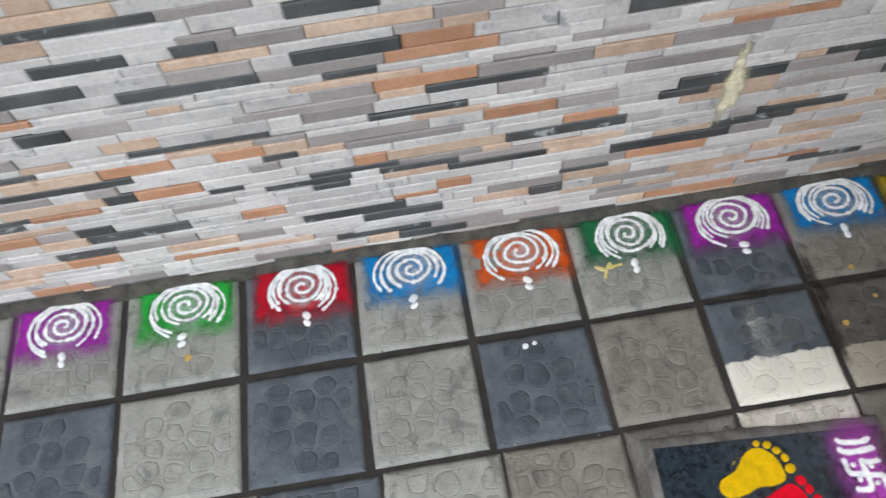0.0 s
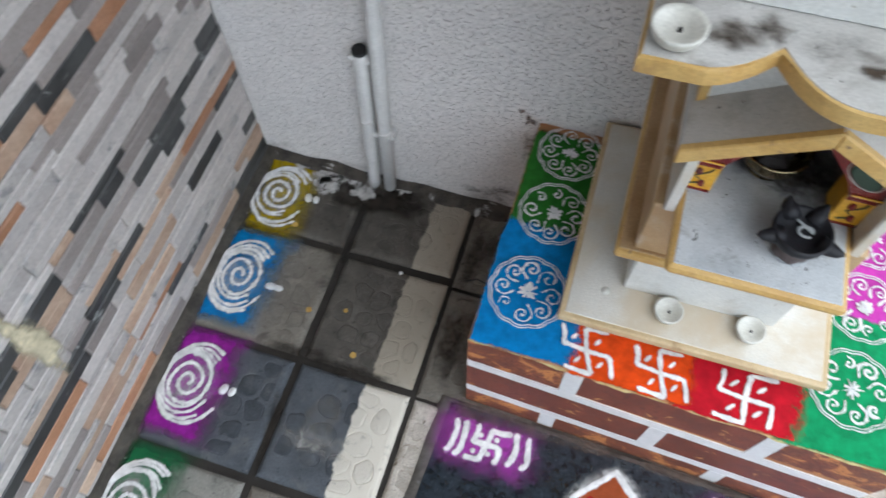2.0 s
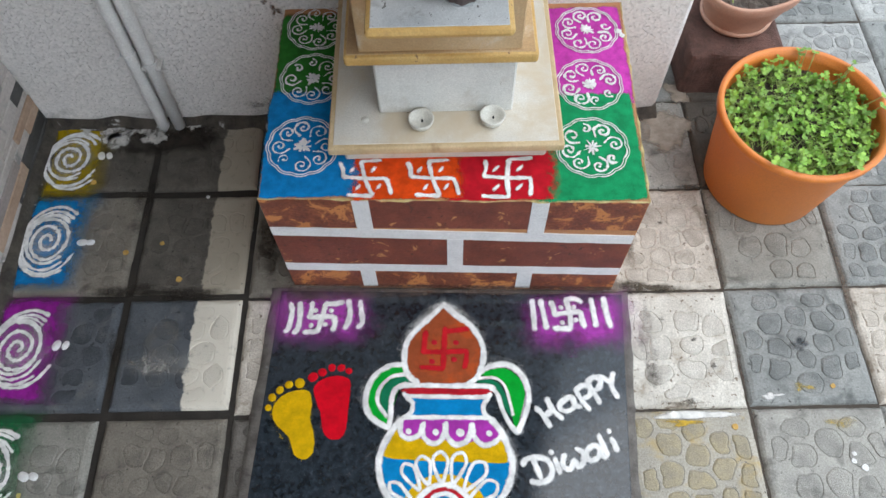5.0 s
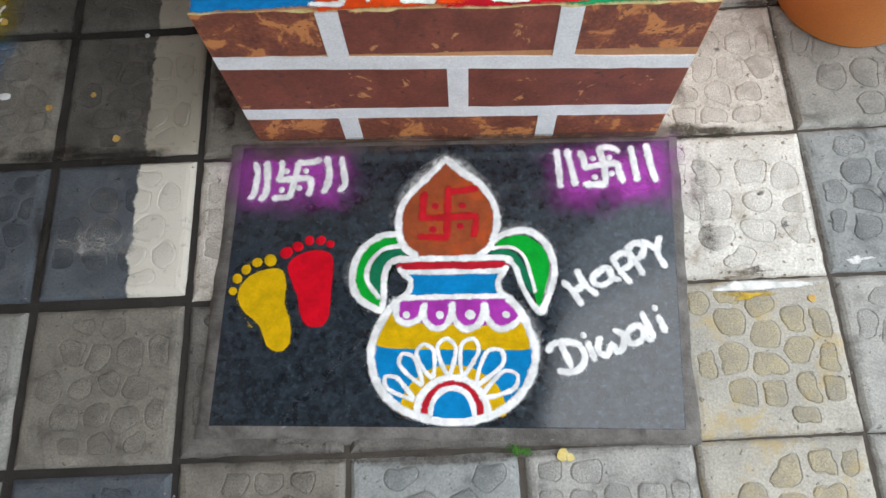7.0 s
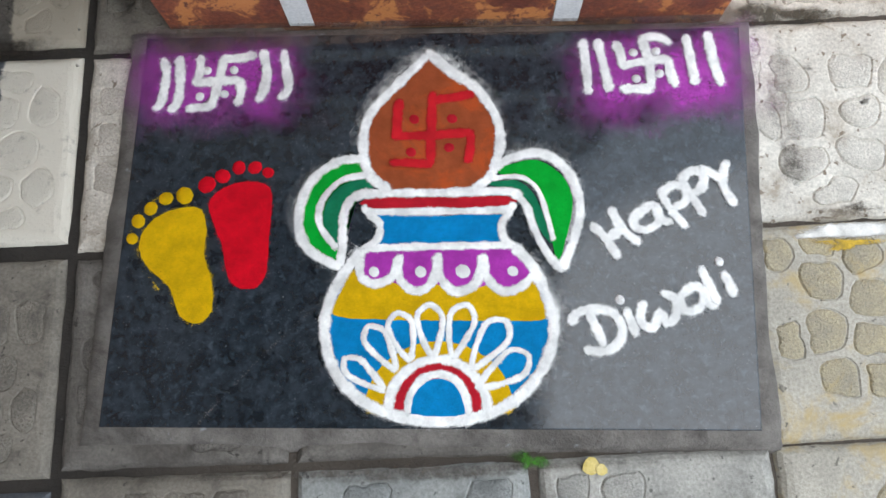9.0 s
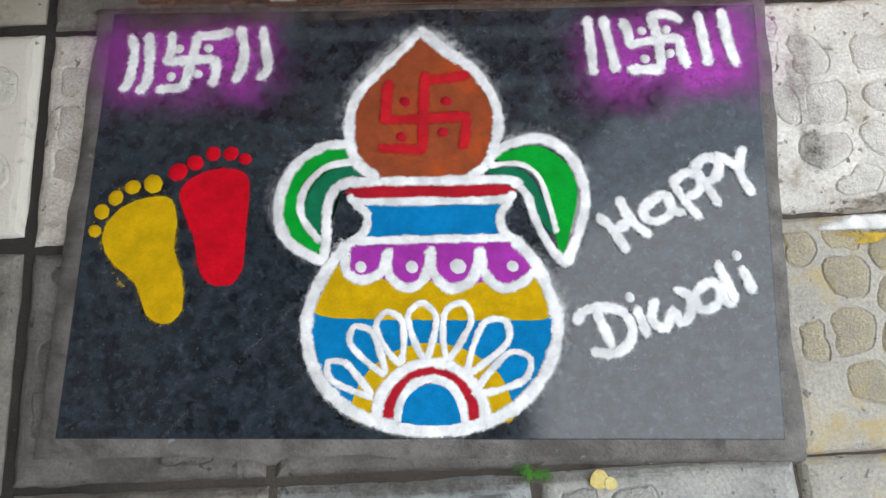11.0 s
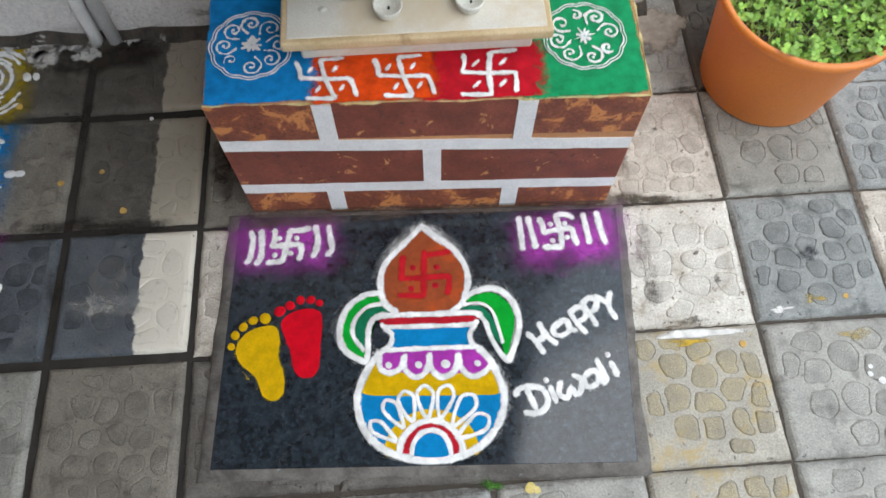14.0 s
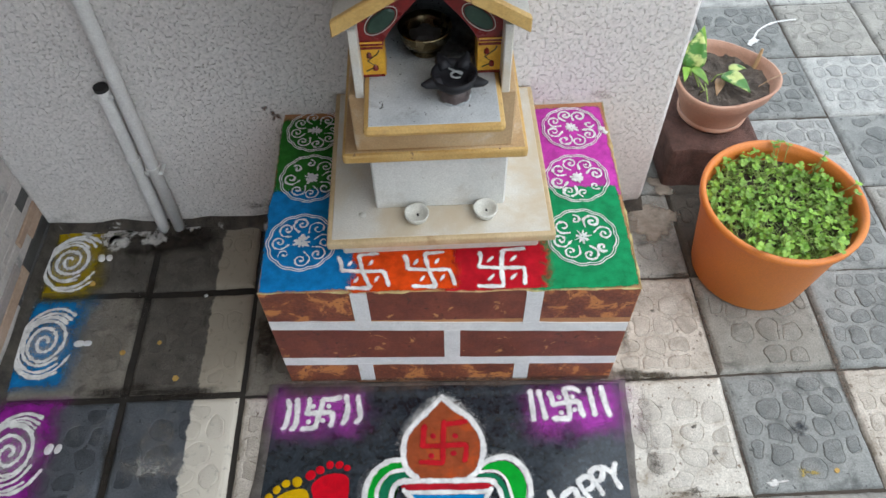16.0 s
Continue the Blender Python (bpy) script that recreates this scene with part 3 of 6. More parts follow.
# ---- granite slab ----
SLAB = [(0.067, -0.526), (0.892, -0.567), (0.941, -0.016), (0.100, 0.014)]
slab = part("granite_slab", prism(SLAB, -0.012, 0.010, 0.002), M_granite)
tagged(slab, "polished black granite slab set in the pavers", "slab")
bm = bmesh.new()
rows = []
c = Vector((0.5, -0.27))
edge = []
for (ax, ay), (bx, by) in zip(SLAB, SLAB[1:] + SLAB[:1]):
    for k in range(14):
        edge.append((ax + (bx - ax) * k / 14, ay + (by - ay) * k / 14))
for i, (x, y) in enumerate(edge):
    d = Vector((x, y)) - c
    out = Vector(((0.026 if d.x > 0 else -0.034) if abs(d.x) > 0.36 else 0, (0.014 if d.y > 0 else -0.026) if abs(d.y) > 0.2 else 0))
    out *= 1 + 0.35 * noise.noise(Vector((x * 14, y * 14, 2)))
    inn = Vector((x, y)) - d.normalized() * 0.001
    rows.append([bm.verts.new((inn.x, inn.y, 0.0085)), bm.verts.new((x + out.x * 0.6, y + out.y * 0.6, 0.0075)), bm.verts.new((x + out.x, y + out.y, -0.012))])
for i in range(len(rows)):
    a, b = rows[i], rows[(i + 1) % len(rows)]
    for k in (0, 1):
        bm.faces.new((a[k], a[k + 1], b[k + 1], b[k]))
tagged(part("trim_slab_edge", bm, M_cement, soft=True), "rough grey cement edging round the granite slab", "edging", kind="structure")

# ---- brick-painted plinth ----
PL = [(0.130, 0.034), (0.921, 0.006), (0.936, WALL_Y + 0.004), (0.140, WALL_Y + 0.004)]
TOP = 0.402
plinth = root("shrine_plinth", "masonry plinth painted as red bricks with white joints", "plinth")
part("core", prism(PL, -0.02, TOP, 0.004), M_plinth, plinth)


def on_front(x, z, proud):
    """A point on the plinth's front, a little proud of it."""
    t = (x - PL[0][0]) / (PL[1][0] - PL[0][0])
    return (x, PL[0][1] + t * (PL[1][1] - PL[0][1]) - proud, z)


def front_panel(x0, x1, z0, z1, proud, slope=0.0, n=10):
    """A thin painted field on the plinth's front with a hand-drawn edge; slope: its fall along x."""
    bm = bmesh.new()
    ph = random.random() * 40
    jig = lambda v: 0.0022 * noise.noise(Vector((v * 40, ph, z0)))
    lo, hi = [], []
    for k in range(n + 1):
        x = x0 + (x1 - x0) * k / n
        f = slope * (x - PL[0][0])
        xx = x + (jig(k + 3) if k in (0, n) else 0)
        lo.append((xx, z0 - f + jig(x)))
        hi.append((xx, z1 - f + jig(x + 7)))
    fr = [[bm.verts.new(on_front(x, z, proud)) for x, z in row] for row in (lo, hi)]
    bk = [[bm.verts.new(on_front(x, z, -0.001)) for x, z in row] for row in (lo, hi)]
    for k in range(n):
        bm.faces.new((fr[0][k], fr[0][k + 1], fr[1][k + 1], fr[1][k]))
        bm.faces.new((fr[1][k], fr[1][k + 1], bk[1][k + 1], bk[1][k]))
        bm.faces.new((bk[0][k], bk[0][k + 1], fr[0][k + 1], fr[0][k]))
    for k in (0, n):
        bm.faces.new((fr[0][k], fr[1][k], bk[1][k], bk[0][k]))
    return bm


X0, X1, FALL = 0.131, 0.920, 0.03
part("joint_line", front_panel(X0, X1, 0.256, 0.291, 0.0026, FALL, 24), M_mortar, plinth, "white painted joint")
part("joint_line", front_panel(X0, X1, 0.089, 0.124, 0.0026, 0.012, 24), M_mortar, plinth, "white painted joint")
for x, z0, z1, f in ((0.337, 0.287, TOP - 0.002, 0.01), (0.704, 0.275, TOP - 0.004, 0.0), (0.531, 0.118, 0.25, 0.01), (0.322, 0.004, 0.092, 0.0), (0.698, 0.004, 0.085, 0.0)):
    part("joint_line", front_panel(x - 0.018, x + 0.018, z0, z1, 0.003, f, 3), M_mortar, plinth, "white painted joint")
for cuts, z0, z1, fl in (((X0, 0.337, 0.704, X1), 0.291, TOP - 0.001, FALL), ((X0, 0.531, X1), 0.124, 0.256, 0.02), ((X0, 0.322, 0.698, X1), 0.0, 0.089, 0.012)):
    for i, (a, b) in enumerate(zip(cuts, cuts[1:])):
        end = z1 < 0.1 or (z1 > 0.35 and i in (0, 2))
        bmx = front_panel(a + (0.018 if i else 0), b - (0.018 if i < len(cuts) - 2 else 0), z0, z1, 0.0018, fl if z1 < 0.35 else 0.0, 16)
        part("brick", bmx, M_brick_end if end else M_brick, plinth)

# powder fields on the plinth top
fields = root("coloured_powder_fields", "fields of blue, green, magenta, orange and red rangoli powder on the plinth", "rangoli")
FIELD = dict(blue=faded("blue_field", (0.005, 0.20, 0.50), 0.28, 0.8, 210, 35, 0.45, 1.8), green=faded("green_field", (0.03, 0.18, 0.025), 0.28, 0.8, 210, 35, 0.45, 1.8), emerald=faded("emerald_field", (0.01, 0.27, 0.10), 0.28, 0.8, 210, 35, 0.45, 1.8),
             magenta=faded("magenta_field", (0.55, 0.055, 0.40), 0.28, 0.8, 210, 35, 0.45, 1.8), orange=faded("orange_field", (0.72, 0.068, 0.006), 0.28, 0.8, 210, 35, 0.45, 1.8), red=faded("red_field", (0.50, 0.008, 0.02), 0.28, 0.8, 210, 35, 0.45, 1.8))


def brushed(x0, x1, y0, y1, z, soft, n=26):
    """A rectangle of powder with an edge value; soft: width of the feathering at -x, +x, -y, +y, 0 for a crisp border."""
    bm = bmesh.new()
    layer = bm.verts.layers.float.new("edge")
    cols = []
    for i in range(n + 1):
        col = []
        for j in range(n + 1):
            u, v = i / n, j / n
            e = 1.25
            for d, f in zip((u * (x1 - x0), (1 - u) * (x1 - x0), v * (y1 - y0), (1 - v) * (y1 - y0)), soft):
                e = min(e, d / f if f else 0.3 + d / 0.012)
            vert = bm.verts.new((x0 + u * (x1 - x0), y0 + v * (y1 - y0), z))
            vert[layer] = e
            col.append(vert)
        cols.append(col)
    for a, b in zip(cols, cols[1:]):
        for j in range(n):
            bm.faces.new((a[j], b[j], b[j + 1], a[j + 1]))
    return bm


for i, (name, x0, x1, y0, y1, soft) in enumerate((
        ("green", 0.136, 0.315, 0.26, 0.555, (0, 0.02, 0.03, 0.02)), ("blue", 0.130, 0.375, 0.031, 0.335, (0, 0.04, 0, 0.05)), ("magenta", 0.725, 0.932, 0.25, 0.556, (0.02, 0.012, 0.02, 0.016)), ("emerald", 0.680, 0.924, 0.008, 0.298, (0.03, 0.01, 0, 0.022)),
        ("red", 0.49, 0.765, 0.014, 0.145, (0.05, 0.062, 0, 0.02)), ("orange", 0.305, 0.57, 0.021, 0.145, (0.045, 0.055, 0, 0.02)))):
    part(name + "_field", brushed(x0, x1, y0, y1, TOP + 0.0008 + i * 0.0004, soft), FIELD[name], fields)
ZT = TOP + 0.004
M_yellow_trim = surface("yellow_edge_paint", (0.42, 0.30, 0.12), (0.6, 0.5, 0.24), 30, 0.7, 0.3)
trim = bmesh.new()
for a, b in ((PL[0], PL[1]), (PL[1], PL[2])):
    n = 50
    stroke(trim, [Vector((a[0] + (b[0] - a[0]) * k / n, a[1] + (b[1] - a[1]) * k / n, 0)) for k in range(n + 1)], 0.0034, TOP - 0.0015, 0.0022, rough=0.9)
part("yellow_edge", trim, M_yellow_trim, plinth, "worn yellow edge line")


def mandala(x, y, r, turn):
    """A stencilled lace disc: scalloped double ring, eight curls and a flower."""
    d = Drawing("mandala", "white stencilled lace mandala on coloured powder", "rangoli", ZT - 0.0005, "mandalas on the plinth")
    ring = lambda q, k, n=96: [(x + q * (0.975 + 2 * k * abs(math.cos(6 * a + turn))) * math.cos(a), y + q * (0.975 + 2 * k * abs(math.cos(6 * a + turn))) * math.sin(a)) for a in (6.28319 * i / n for i in range(n))]
    for q, k, w in ((r * 0.985, 0.022, 0.0021), (r * 0.915, 0.026, 0.0024)):
        bmr = stroke(bmesh.new(), [Vector((*p, 0)) for p in ring(q, k)], w, d.z, 0.0012, True, 0.3)
        part("ring", bmr, white_powder, d.root)
    mr = random.Random(int(x * 1000) + int(y * 1000))
    bold = 0.0046 if x > 0.5 else 0.0034
    for i in range(8):
        a0 = turn / 8 + i * math.pi / 4 + mr.uniform(-0.05, 0.05)
        c = Vector((x + 0.63 * r * math.cos(a0), y + 0.63 * r * math.sin(a0), 0))
        pts = []
        turns = mr.uniform(7.6, 9.2)
        for k in range(9):
            f = k / 8
            a = a0 + 2.9 - f * turns
            q = r * (0.30 - 0.25 * f ** 0.75)
            pts.append(c + Vector((q * math.cos(a), q * math.sin(a), 0)))
        if mr.random() < 0.12:
            pts = pts[3:]
        part("curl", stroke(bmesh.new(), spline(pts, 0.0022), bold * mr.uniform(0.85, 1.2), d.z, 0.001, False, 0.5), white_powder, d.root)
        if mr.random() < 0.7:
            part("dot", lathe([(0.0032, 0), (0.0026, 0.0008), (0, 0.0011)], 9, (*(c + 0.03 * r * Vector((math.cos(a0), math.sin(a0), 0))).xy, d.z)), white_powder, d.root)
    for i in range(9):
        a = i * 2 * math.pi / 9 + mr.uniform(-0.15, 0.15)
        far = mr.uniform(0.17, 0.27)
        part("petal", stroke(bmesh.new(), [Vector((x + q * r * math.cos(a), y + q * r * math.sin(a), 0)) for q in (0.02, 0.08, 0.14, far)], mr.uniform(0.0045, 0.0095), d.z, 0.0016, False, 0.5), white_powder, d.root)


for k, (x, y, r) in enumerate(((0.214, 0.160, 0.077), (0.222, 0.345, 0.073), (0.222, 0.500, 0.070), (0.820, 0.142, 0.077), (0.834, 0.312, 0.073), (0.845, 0.474, 0.072))):
    mandala(x, y, r, 0.4 * k)


def swastika(x, y, w, h, slant):
    d = Drawing("swastika", "white hand-poured Hindu swastika with four dots on red powder", "rangoli", ZT - 0.0005, "swastikas on the plinth")
    q = lambda u, v: (x + u * w / 2 + v * slant, y + v * h / 2)
    for pts in ([q(0.05, 1), q(0, 0), q(0.1, -1)], [q(-1, 0.12), q(0, 0), q(0.95, -0.02)], [q(0.05, 1), q(0.5, 1.02), q(1.0, 1.05)], [q(0.95, 0), q(1.0, -0.4), q(0.98, -0.95)],
                [q(0.1, -1), q(-0.4, -0.98), q(-1.0, -0.92)], [q(-0.95, 0.95), q(-0.9, 0.5), q(-1, 0.12)]):
        d.line(pts, 0.0080, rough=0.3)
    for u, v in ((-0.5, 0.5), (0.5, 0.5), (-0.45, -0.5), (0.5, -0.5)):
        d.line([q(u - 0.1, v - 0.14), q(u + 0.12, v + 0.14)], 0.0068, rough=0.2, name="dot")


swastika(0.348, 0.074, 0.088, 0.085, -0.012)
swastika(0.486, 0.071, 0.088, 0.085, -0.010)
swastika(0.638, 0.068, 0.098, 0.092, 0.004)

# ---- marble shrine ----
shrine = root("marble_shrine", "small white marble house shrine with ochre painted edges", "shrine")


def framed(name, x0, x1, y0, y1, z0, z1, top, rim, label="", lip=0.012, bevel=0.006):
    """A marble tray: the body with a painted rim all round and a top of its own."""
    body = part(name, box(x0, x1, y0, y1, z0, z1, bevel=bevel, segs=2), rim, shrine, label)
    part("top_face", box(x0 + lip, x1 - lip, y0 + lip, y1 - lip * 0.5, z1 - 0.004, z1 + 0.0012, bevel=0.001), top, body)
    return body


part("pad", box(0.305, 0.722, 0.125, 0.545, TOP - 0.002, 0.452, bevel=0.004), M_marble_tan, shrine)
framed("base_slab", 0.279, 0.751, 0.100, 0.555, 0.451, 0.472, M_marble_tan, M_edge_tan, "wide base slab with a worn tan edge", 0.011, 0.004)
part("pedestal", box(0.380, 0.652, 0.188, 0.52, 0.471, 0.658, bevel=0.004), M_marble, shrine, "plain white pedestal")
framed("middle_slab", 0.335, 0.682, 0.144, 0.555, 0.656, 0.680, M_tan, M_ochre, "tan middle slab with an ochre edge", 0.006)
part("neck", box(0.362, 0.653, 0.156, 0.52, 0.679, 0.812, bevel=0.003), M_tan, shrine, "tan marble block")
framed("sanctum_floor", 0.391, 0.624, 0.054, 0.50, 0.810, 0.8285, M_marble_soot, M_ochre, "sanctum floor of grey-veined marble", 0.009, 0.008)
# Dark inner panels paint the sanctum's shade along with its soot.
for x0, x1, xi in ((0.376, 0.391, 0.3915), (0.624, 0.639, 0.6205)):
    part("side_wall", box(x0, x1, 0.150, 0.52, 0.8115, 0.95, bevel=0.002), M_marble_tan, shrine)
    part("sooty_lining", box(xi, xi + 0.003, 0.232, 0.40, 0.829, 0.95), M_soot_shade, shrine)
part("sooty_ceiling", box(0.392, 0.624, 0.225, 0.40, 0.956, 0.962), M_soot_shade, shrine)
part("back_wall", box(0.388, 0.625, 0.40, 0.42, 0.82, 1.05), M_soot_shade, shrine, "back of the sanctum, black with soot and painted-in shade")
for sx, x0, x1 in ((-1, 0.388, 0.43), (1, 0.584, 0.626)):
    post = part("post", box(x0, x1, 0.185, 0.23, 0.829, 0.897, bevel=0.002), M_yellowpaint, shrine, "yellow enamelled post with red buds")
    for z in (0.832, 0.889):
        part("band", box(x0 + 0.002, x1 - 0.002, 0.1835, 0.187, z - 0.002, z + 0.002), M_redpaint, post)
    xm = (x0 + x1) / 2
    for dz, dx in ((0.848, 0.004), (0.874, -0.005)):
        bud = lathe([(0, -0.007), (0.005, -0.002), (0.004, 0.004), (0, 0.008)], 8, (xm + dx, 0.184, dz))
        part("bud", bud, M_redpaint, post)
    vine = bmesh.new()
    tube(vine, [(xm - 0.012, 0.184, 0.842), (xm + 0.006, 0.183, 0.852), (xm - 0.008, 0.183, 0.864), (xm + 0.009, 0.183, 0.878), (xm + 0.012, 0.184, 0.884)], 0.0012, 5)
    part("vine", vine, M_greenpaint, post)
    # spandrel over the post: red frame, green field, curved towards the middle of the arch
    bm = bmesh.new()
    inner = 0.495 if sx < 0 else 0.519
    outl = [(x0 if sx < 0 else x1, 0.897), (x1 if sx < 0 else x0, 0.897)]
    for k in range(7):
        f = k / 6
        outl.append(((x1 if sx < 0 else x0) + (inner - (x1 if sx < 0 else x0)) * f ** 1.05, 0.903 + 0.085 * f ** 0.85))
    outl += [(inner, 1.05), (x0 if sx < 0 else x1, 0.965)]
    a = [bm.verts.new((x, 0.180, z)) for x, z in outl]
    b = [bm.verts.new((x, 0.222, z)) for x, z in outl]
    bm.faces.new(a)
    bm.faces.new(b[::-1])
    for i in range(len(a)):
        bm.faces.new((a[i], a[(i + 1) % len(a)], b[(i + 1) % len(b)], b[i]))
    sp = part("spandrel", bm, M_redpaint, shrine, "red enamelled arch spandrel with a green field")
    cx, cz = (x0 + x1) / 2 + (-sx) * 0.020, 0.945
    bm = lathe([(0, 0.0), (0.024, 0.0), (0.026, -0.002), (0.022, -0.004), (0, -0.004)], 20)
    bmesh.ops.transform(bm, matrix=Matrix.Translation((cx, 0.1795, cz)) @ Matrix.Rotation(radians(sx * 44), 4, "Y") @ Matrix.Diagonal((1.15, 1.0, 0.56, 1)) @ Matrix.Rotation(radians(-90), 4, "X"), verts=bm.verts[:])
    part("green_field", bm, M_greenpaint, sp)
    bm, ca, sa = bmesh.new(), math.cos(radians(44)), -sx * math.sin(radians(44))
    ring = []
    for k in range(25):
        u, v = 0.0335 * math.cos(k * math.pi / 12), 0.0172 * math.sin(k * math.pi / 12)
        ring.append((cx + u * ca - v * sa, 0.1788, cz + u * sa + v * ca))
    tube(bm, ring, 0.0007, 5, False)
    part("cream_outline", bm, M_cup, sp)
    bm = bmesh.new()
    tube(bm, [(x0 + 0.002, 0.1785, 0.904), (x1 - 0.002, 0.1785, 0.904)], 0.0016, 6)
    part("red_bead", bm, M_yellowpaint, sp)

# gabled roof with ochre verge
PEAK, EAVE = (0.505, 1.072), ((0.358, 0.983), (0.659, 0.979))
for sx, (ex, ez) in ((-1, EAVE[0]), (1, EAVE[1])):
    bm = bmesh.new()
    th = 0.024
    prof = [(PEAK[0], PEAK[1]), (ex, ez), (ex, ez - th), (PEAK[0], PEAK[1] - th)]
    a = [bm.verts.new((x, 0.128, z)) for x, z in prof]
    b = [bm.verts.new((x, 0.50, z)) for x, z in prof]
    bm.faces.new(a)
    bm.faces.new(b[::-1])
    for i in range(4):
        bm.faces.new((a[i], a[(i + 1) % 4], b[(i + 1) % 4], b[i]))
    slope = part("roof_slope", bm, M_canopy, shrine, "sloping white marble roof slab")
    bm = bmesh.new()
    prof = [(PEAK[0], PEAK[1] + 0.001), (ex + sx * 0.002, ez + 0.001), (ex + sx * 0.002, ez - th - 0.002), (PEAK[0], PEAK[1] - th - 0.002)]
    a = [bm.verts.new((x, 0.122, z)) for x, z in prof]
    b = [bm.verts.new((x, 0.134, z)) for x, z in prof]
    bm.faces.new(a)
    bm.faces.new(b[::-1])
    for i in range(4):
        bm.faces.new((a[i], a[(i + 1) % 4], b[(i + 1) % 4], b[i]))
    bmesh.ops.bevel(bm, geom=bm.edges[:], offset=0.002, segments=1, affect="EDGES")
    part("verge", bm, M_ochre, slope, "ochre painted verge")
part("upper_body", box(0.372, 0.645, 0.205, 0.52, 0.98, 1.124, bevel=0.003), M_marble, shrine, "white block between roof and canopy")
part("corner_strip", box(0.364, 0.374, 0.20, 0.52, 0.98, 1.124), M_ochre, shrine)

# canopy with three scallops
front = []
for k in range(9):
    f = k / 8
    front.append((0.276 + 0.137 * f, 0.098 + 0.047 * max(0, (f - 0.45) / 0.55) ** 1.8))
for k in range(1, 17):
    f = k / 16
    front.append((0.413 + 0.183 * f, 0.145 - 0.060 * (1 - abs(2 * f - 1) ** 2.6)))
for k in range(1, 9):
    f = k / 8
    front.append((0.596 + 0.132 * f, 0.094 + 0.051 * max(0, 1 - f / 0.5) ** 1.8))
outline = front + [(0.728, 0.55), (0.276, 0.55)]
canopy = part("canopy", prism(outline, 1.124, 1.145, 0.003), M_ochre, shrine, "scalloped marble canopy with an ochre edge")
inset = []
for x, y in outline:
    inset.append((x + (0.004 if x < 0.3 else -0.004 if x > 0.7 else 0), y + (0.005 if y < 0.3 else 0)))
part("canopy_top", prism(inset, 1.142, 1.1462), M_canopy, canopy, "sooty marble top")
part("planter_box", box(0.36, 0.655, 0.198, 0.50, 1.1455, 1.42, bevel=0.004), M_marble, shrine, "marble box on the canopy")


def cup(x, y, z, r, h):
    """A small turned oil cup with a hollow."""
    ob = root("oil_cup", "small off-white clay oil cup on the marble shrine", "oil lamp", "oil cups")
    ob.location = (x, y, z)
    prof = [(0, 0), (r * 0.72, 0), (r * 0.86, h * 0.25), (r * 0.98, h * 0.8), (r, h), (r * 0.94, h * 1.05), (r * 0.8, h * 0.93), (r * 0.55, h * 0.62), (r * 0.2, h * 0.48), (0, h * 0.46)]
    part("bowl", lathe(prof, 32), M_cup, ob, soft=True)
    part("wick_stub", lathe([(0, 0), (r * 0.09, 0), (r * 0.07, h * 0.25), (0, h * 0.28)], 8, (0.002, 0, h * 0.46)), M_clay, ob)


cup(0.466, 0.158, 0.4732, 0.026, 0.019)
cup(0.609, 0.163, 0.4732, 0.026, 0.019)
cup(0.308, 0.133, 1.1465, 0.0285, 0.017)
cup(0.699, 0.133, 1.1465, 0.0285, 0.019)

# black clay lamp with its spouts, brass bowl with a lid of shadow behind it
lamp = root("clay_oil_lamp", "black clay oil lamp with pointed spouts on the shrine floor", "oil lamp")
lamp.location = (0.543, 0.130, 0.8290)
lamp.scale = (0.86, 0.86, 0.74)
part("foot", lathe([(0, 0), (0.030, 0), (0.032, 0.006), (0.028, 0.02), (0.024, 0.032), (0, 0.034)], 24, wave=lambda a, z: 1 + 0.05 * math.sin(7 * a)), M_clay, lamp, soft=True)
M_lamp_foot = surface("brown_glazed_clay", (0.05, 0.035, 0.032), (0.13, 0.095, 0.09), 60, 0.35, 0.3)
lamp.children[0].data.materials[0] = M_lamp_foot
part("base_rim", lathe([(0, 0), (0.032, 0), (0.034, 0.003), (0.031, 0.006), (0, 0.007)], 24, wave=lambda a, z: 1 + 0.04 * math.sin(9 * a)), M_ash, lamp, "whitish base rim", soft=True)
part("bowl", lathe([(0, 0.028), (0.03, 0.032), (0.043, 0.048), (0.045, 0.062), (0.041, 0.067), (0.037, 0.058), (0.015, 0.05), (0, 0.049)], 28), M_clay, lamp, soft=True)
for deg, far, z in ((200, 0.066, 0.054), (-20, 0.066, 0.054), (58, 0.052, 0.076), (122, 0.052, 0.076)):
    a = radians(deg)
    bm = bmesh.new()
    tube(bm, [(0.030 * math.cos(a), 0.030 * math.sin(a), 0.050), (0.046 * math.cos(a), 0.046 * math.sin(a), (0.050 + z) / 2), (0.6 * far * math.cos(a) + 0.4 * 0.046 * math.cos(a), 0.6 * far * math.sin(a) + 0.4 * 0.046 * math.sin(a), 0.3 * 0.05 + 0.7 * z), (far * math.cos(a), far * math.sin(a), z + 0.003)], [0.016, 0.012, 0.008, 0.0028], 12)
    part("spout", bm, M_clay, lamp, soft=True)
bm = bmesh.new()
ring = [Vector((0.011 * math.cos(k * 0.45) + 0.005, 0.009 * math.sin(k * 0.45), 0)) for k in range(13)]
stroke(bm, [Vector((-0.012, 0.03, 0)), Vector((-0.008, 0.018, 0))] + ring, 0.005, 0.0585, 0.0015)
part("ash_curl", bm, M_ash, lamp, "pale ash curl")

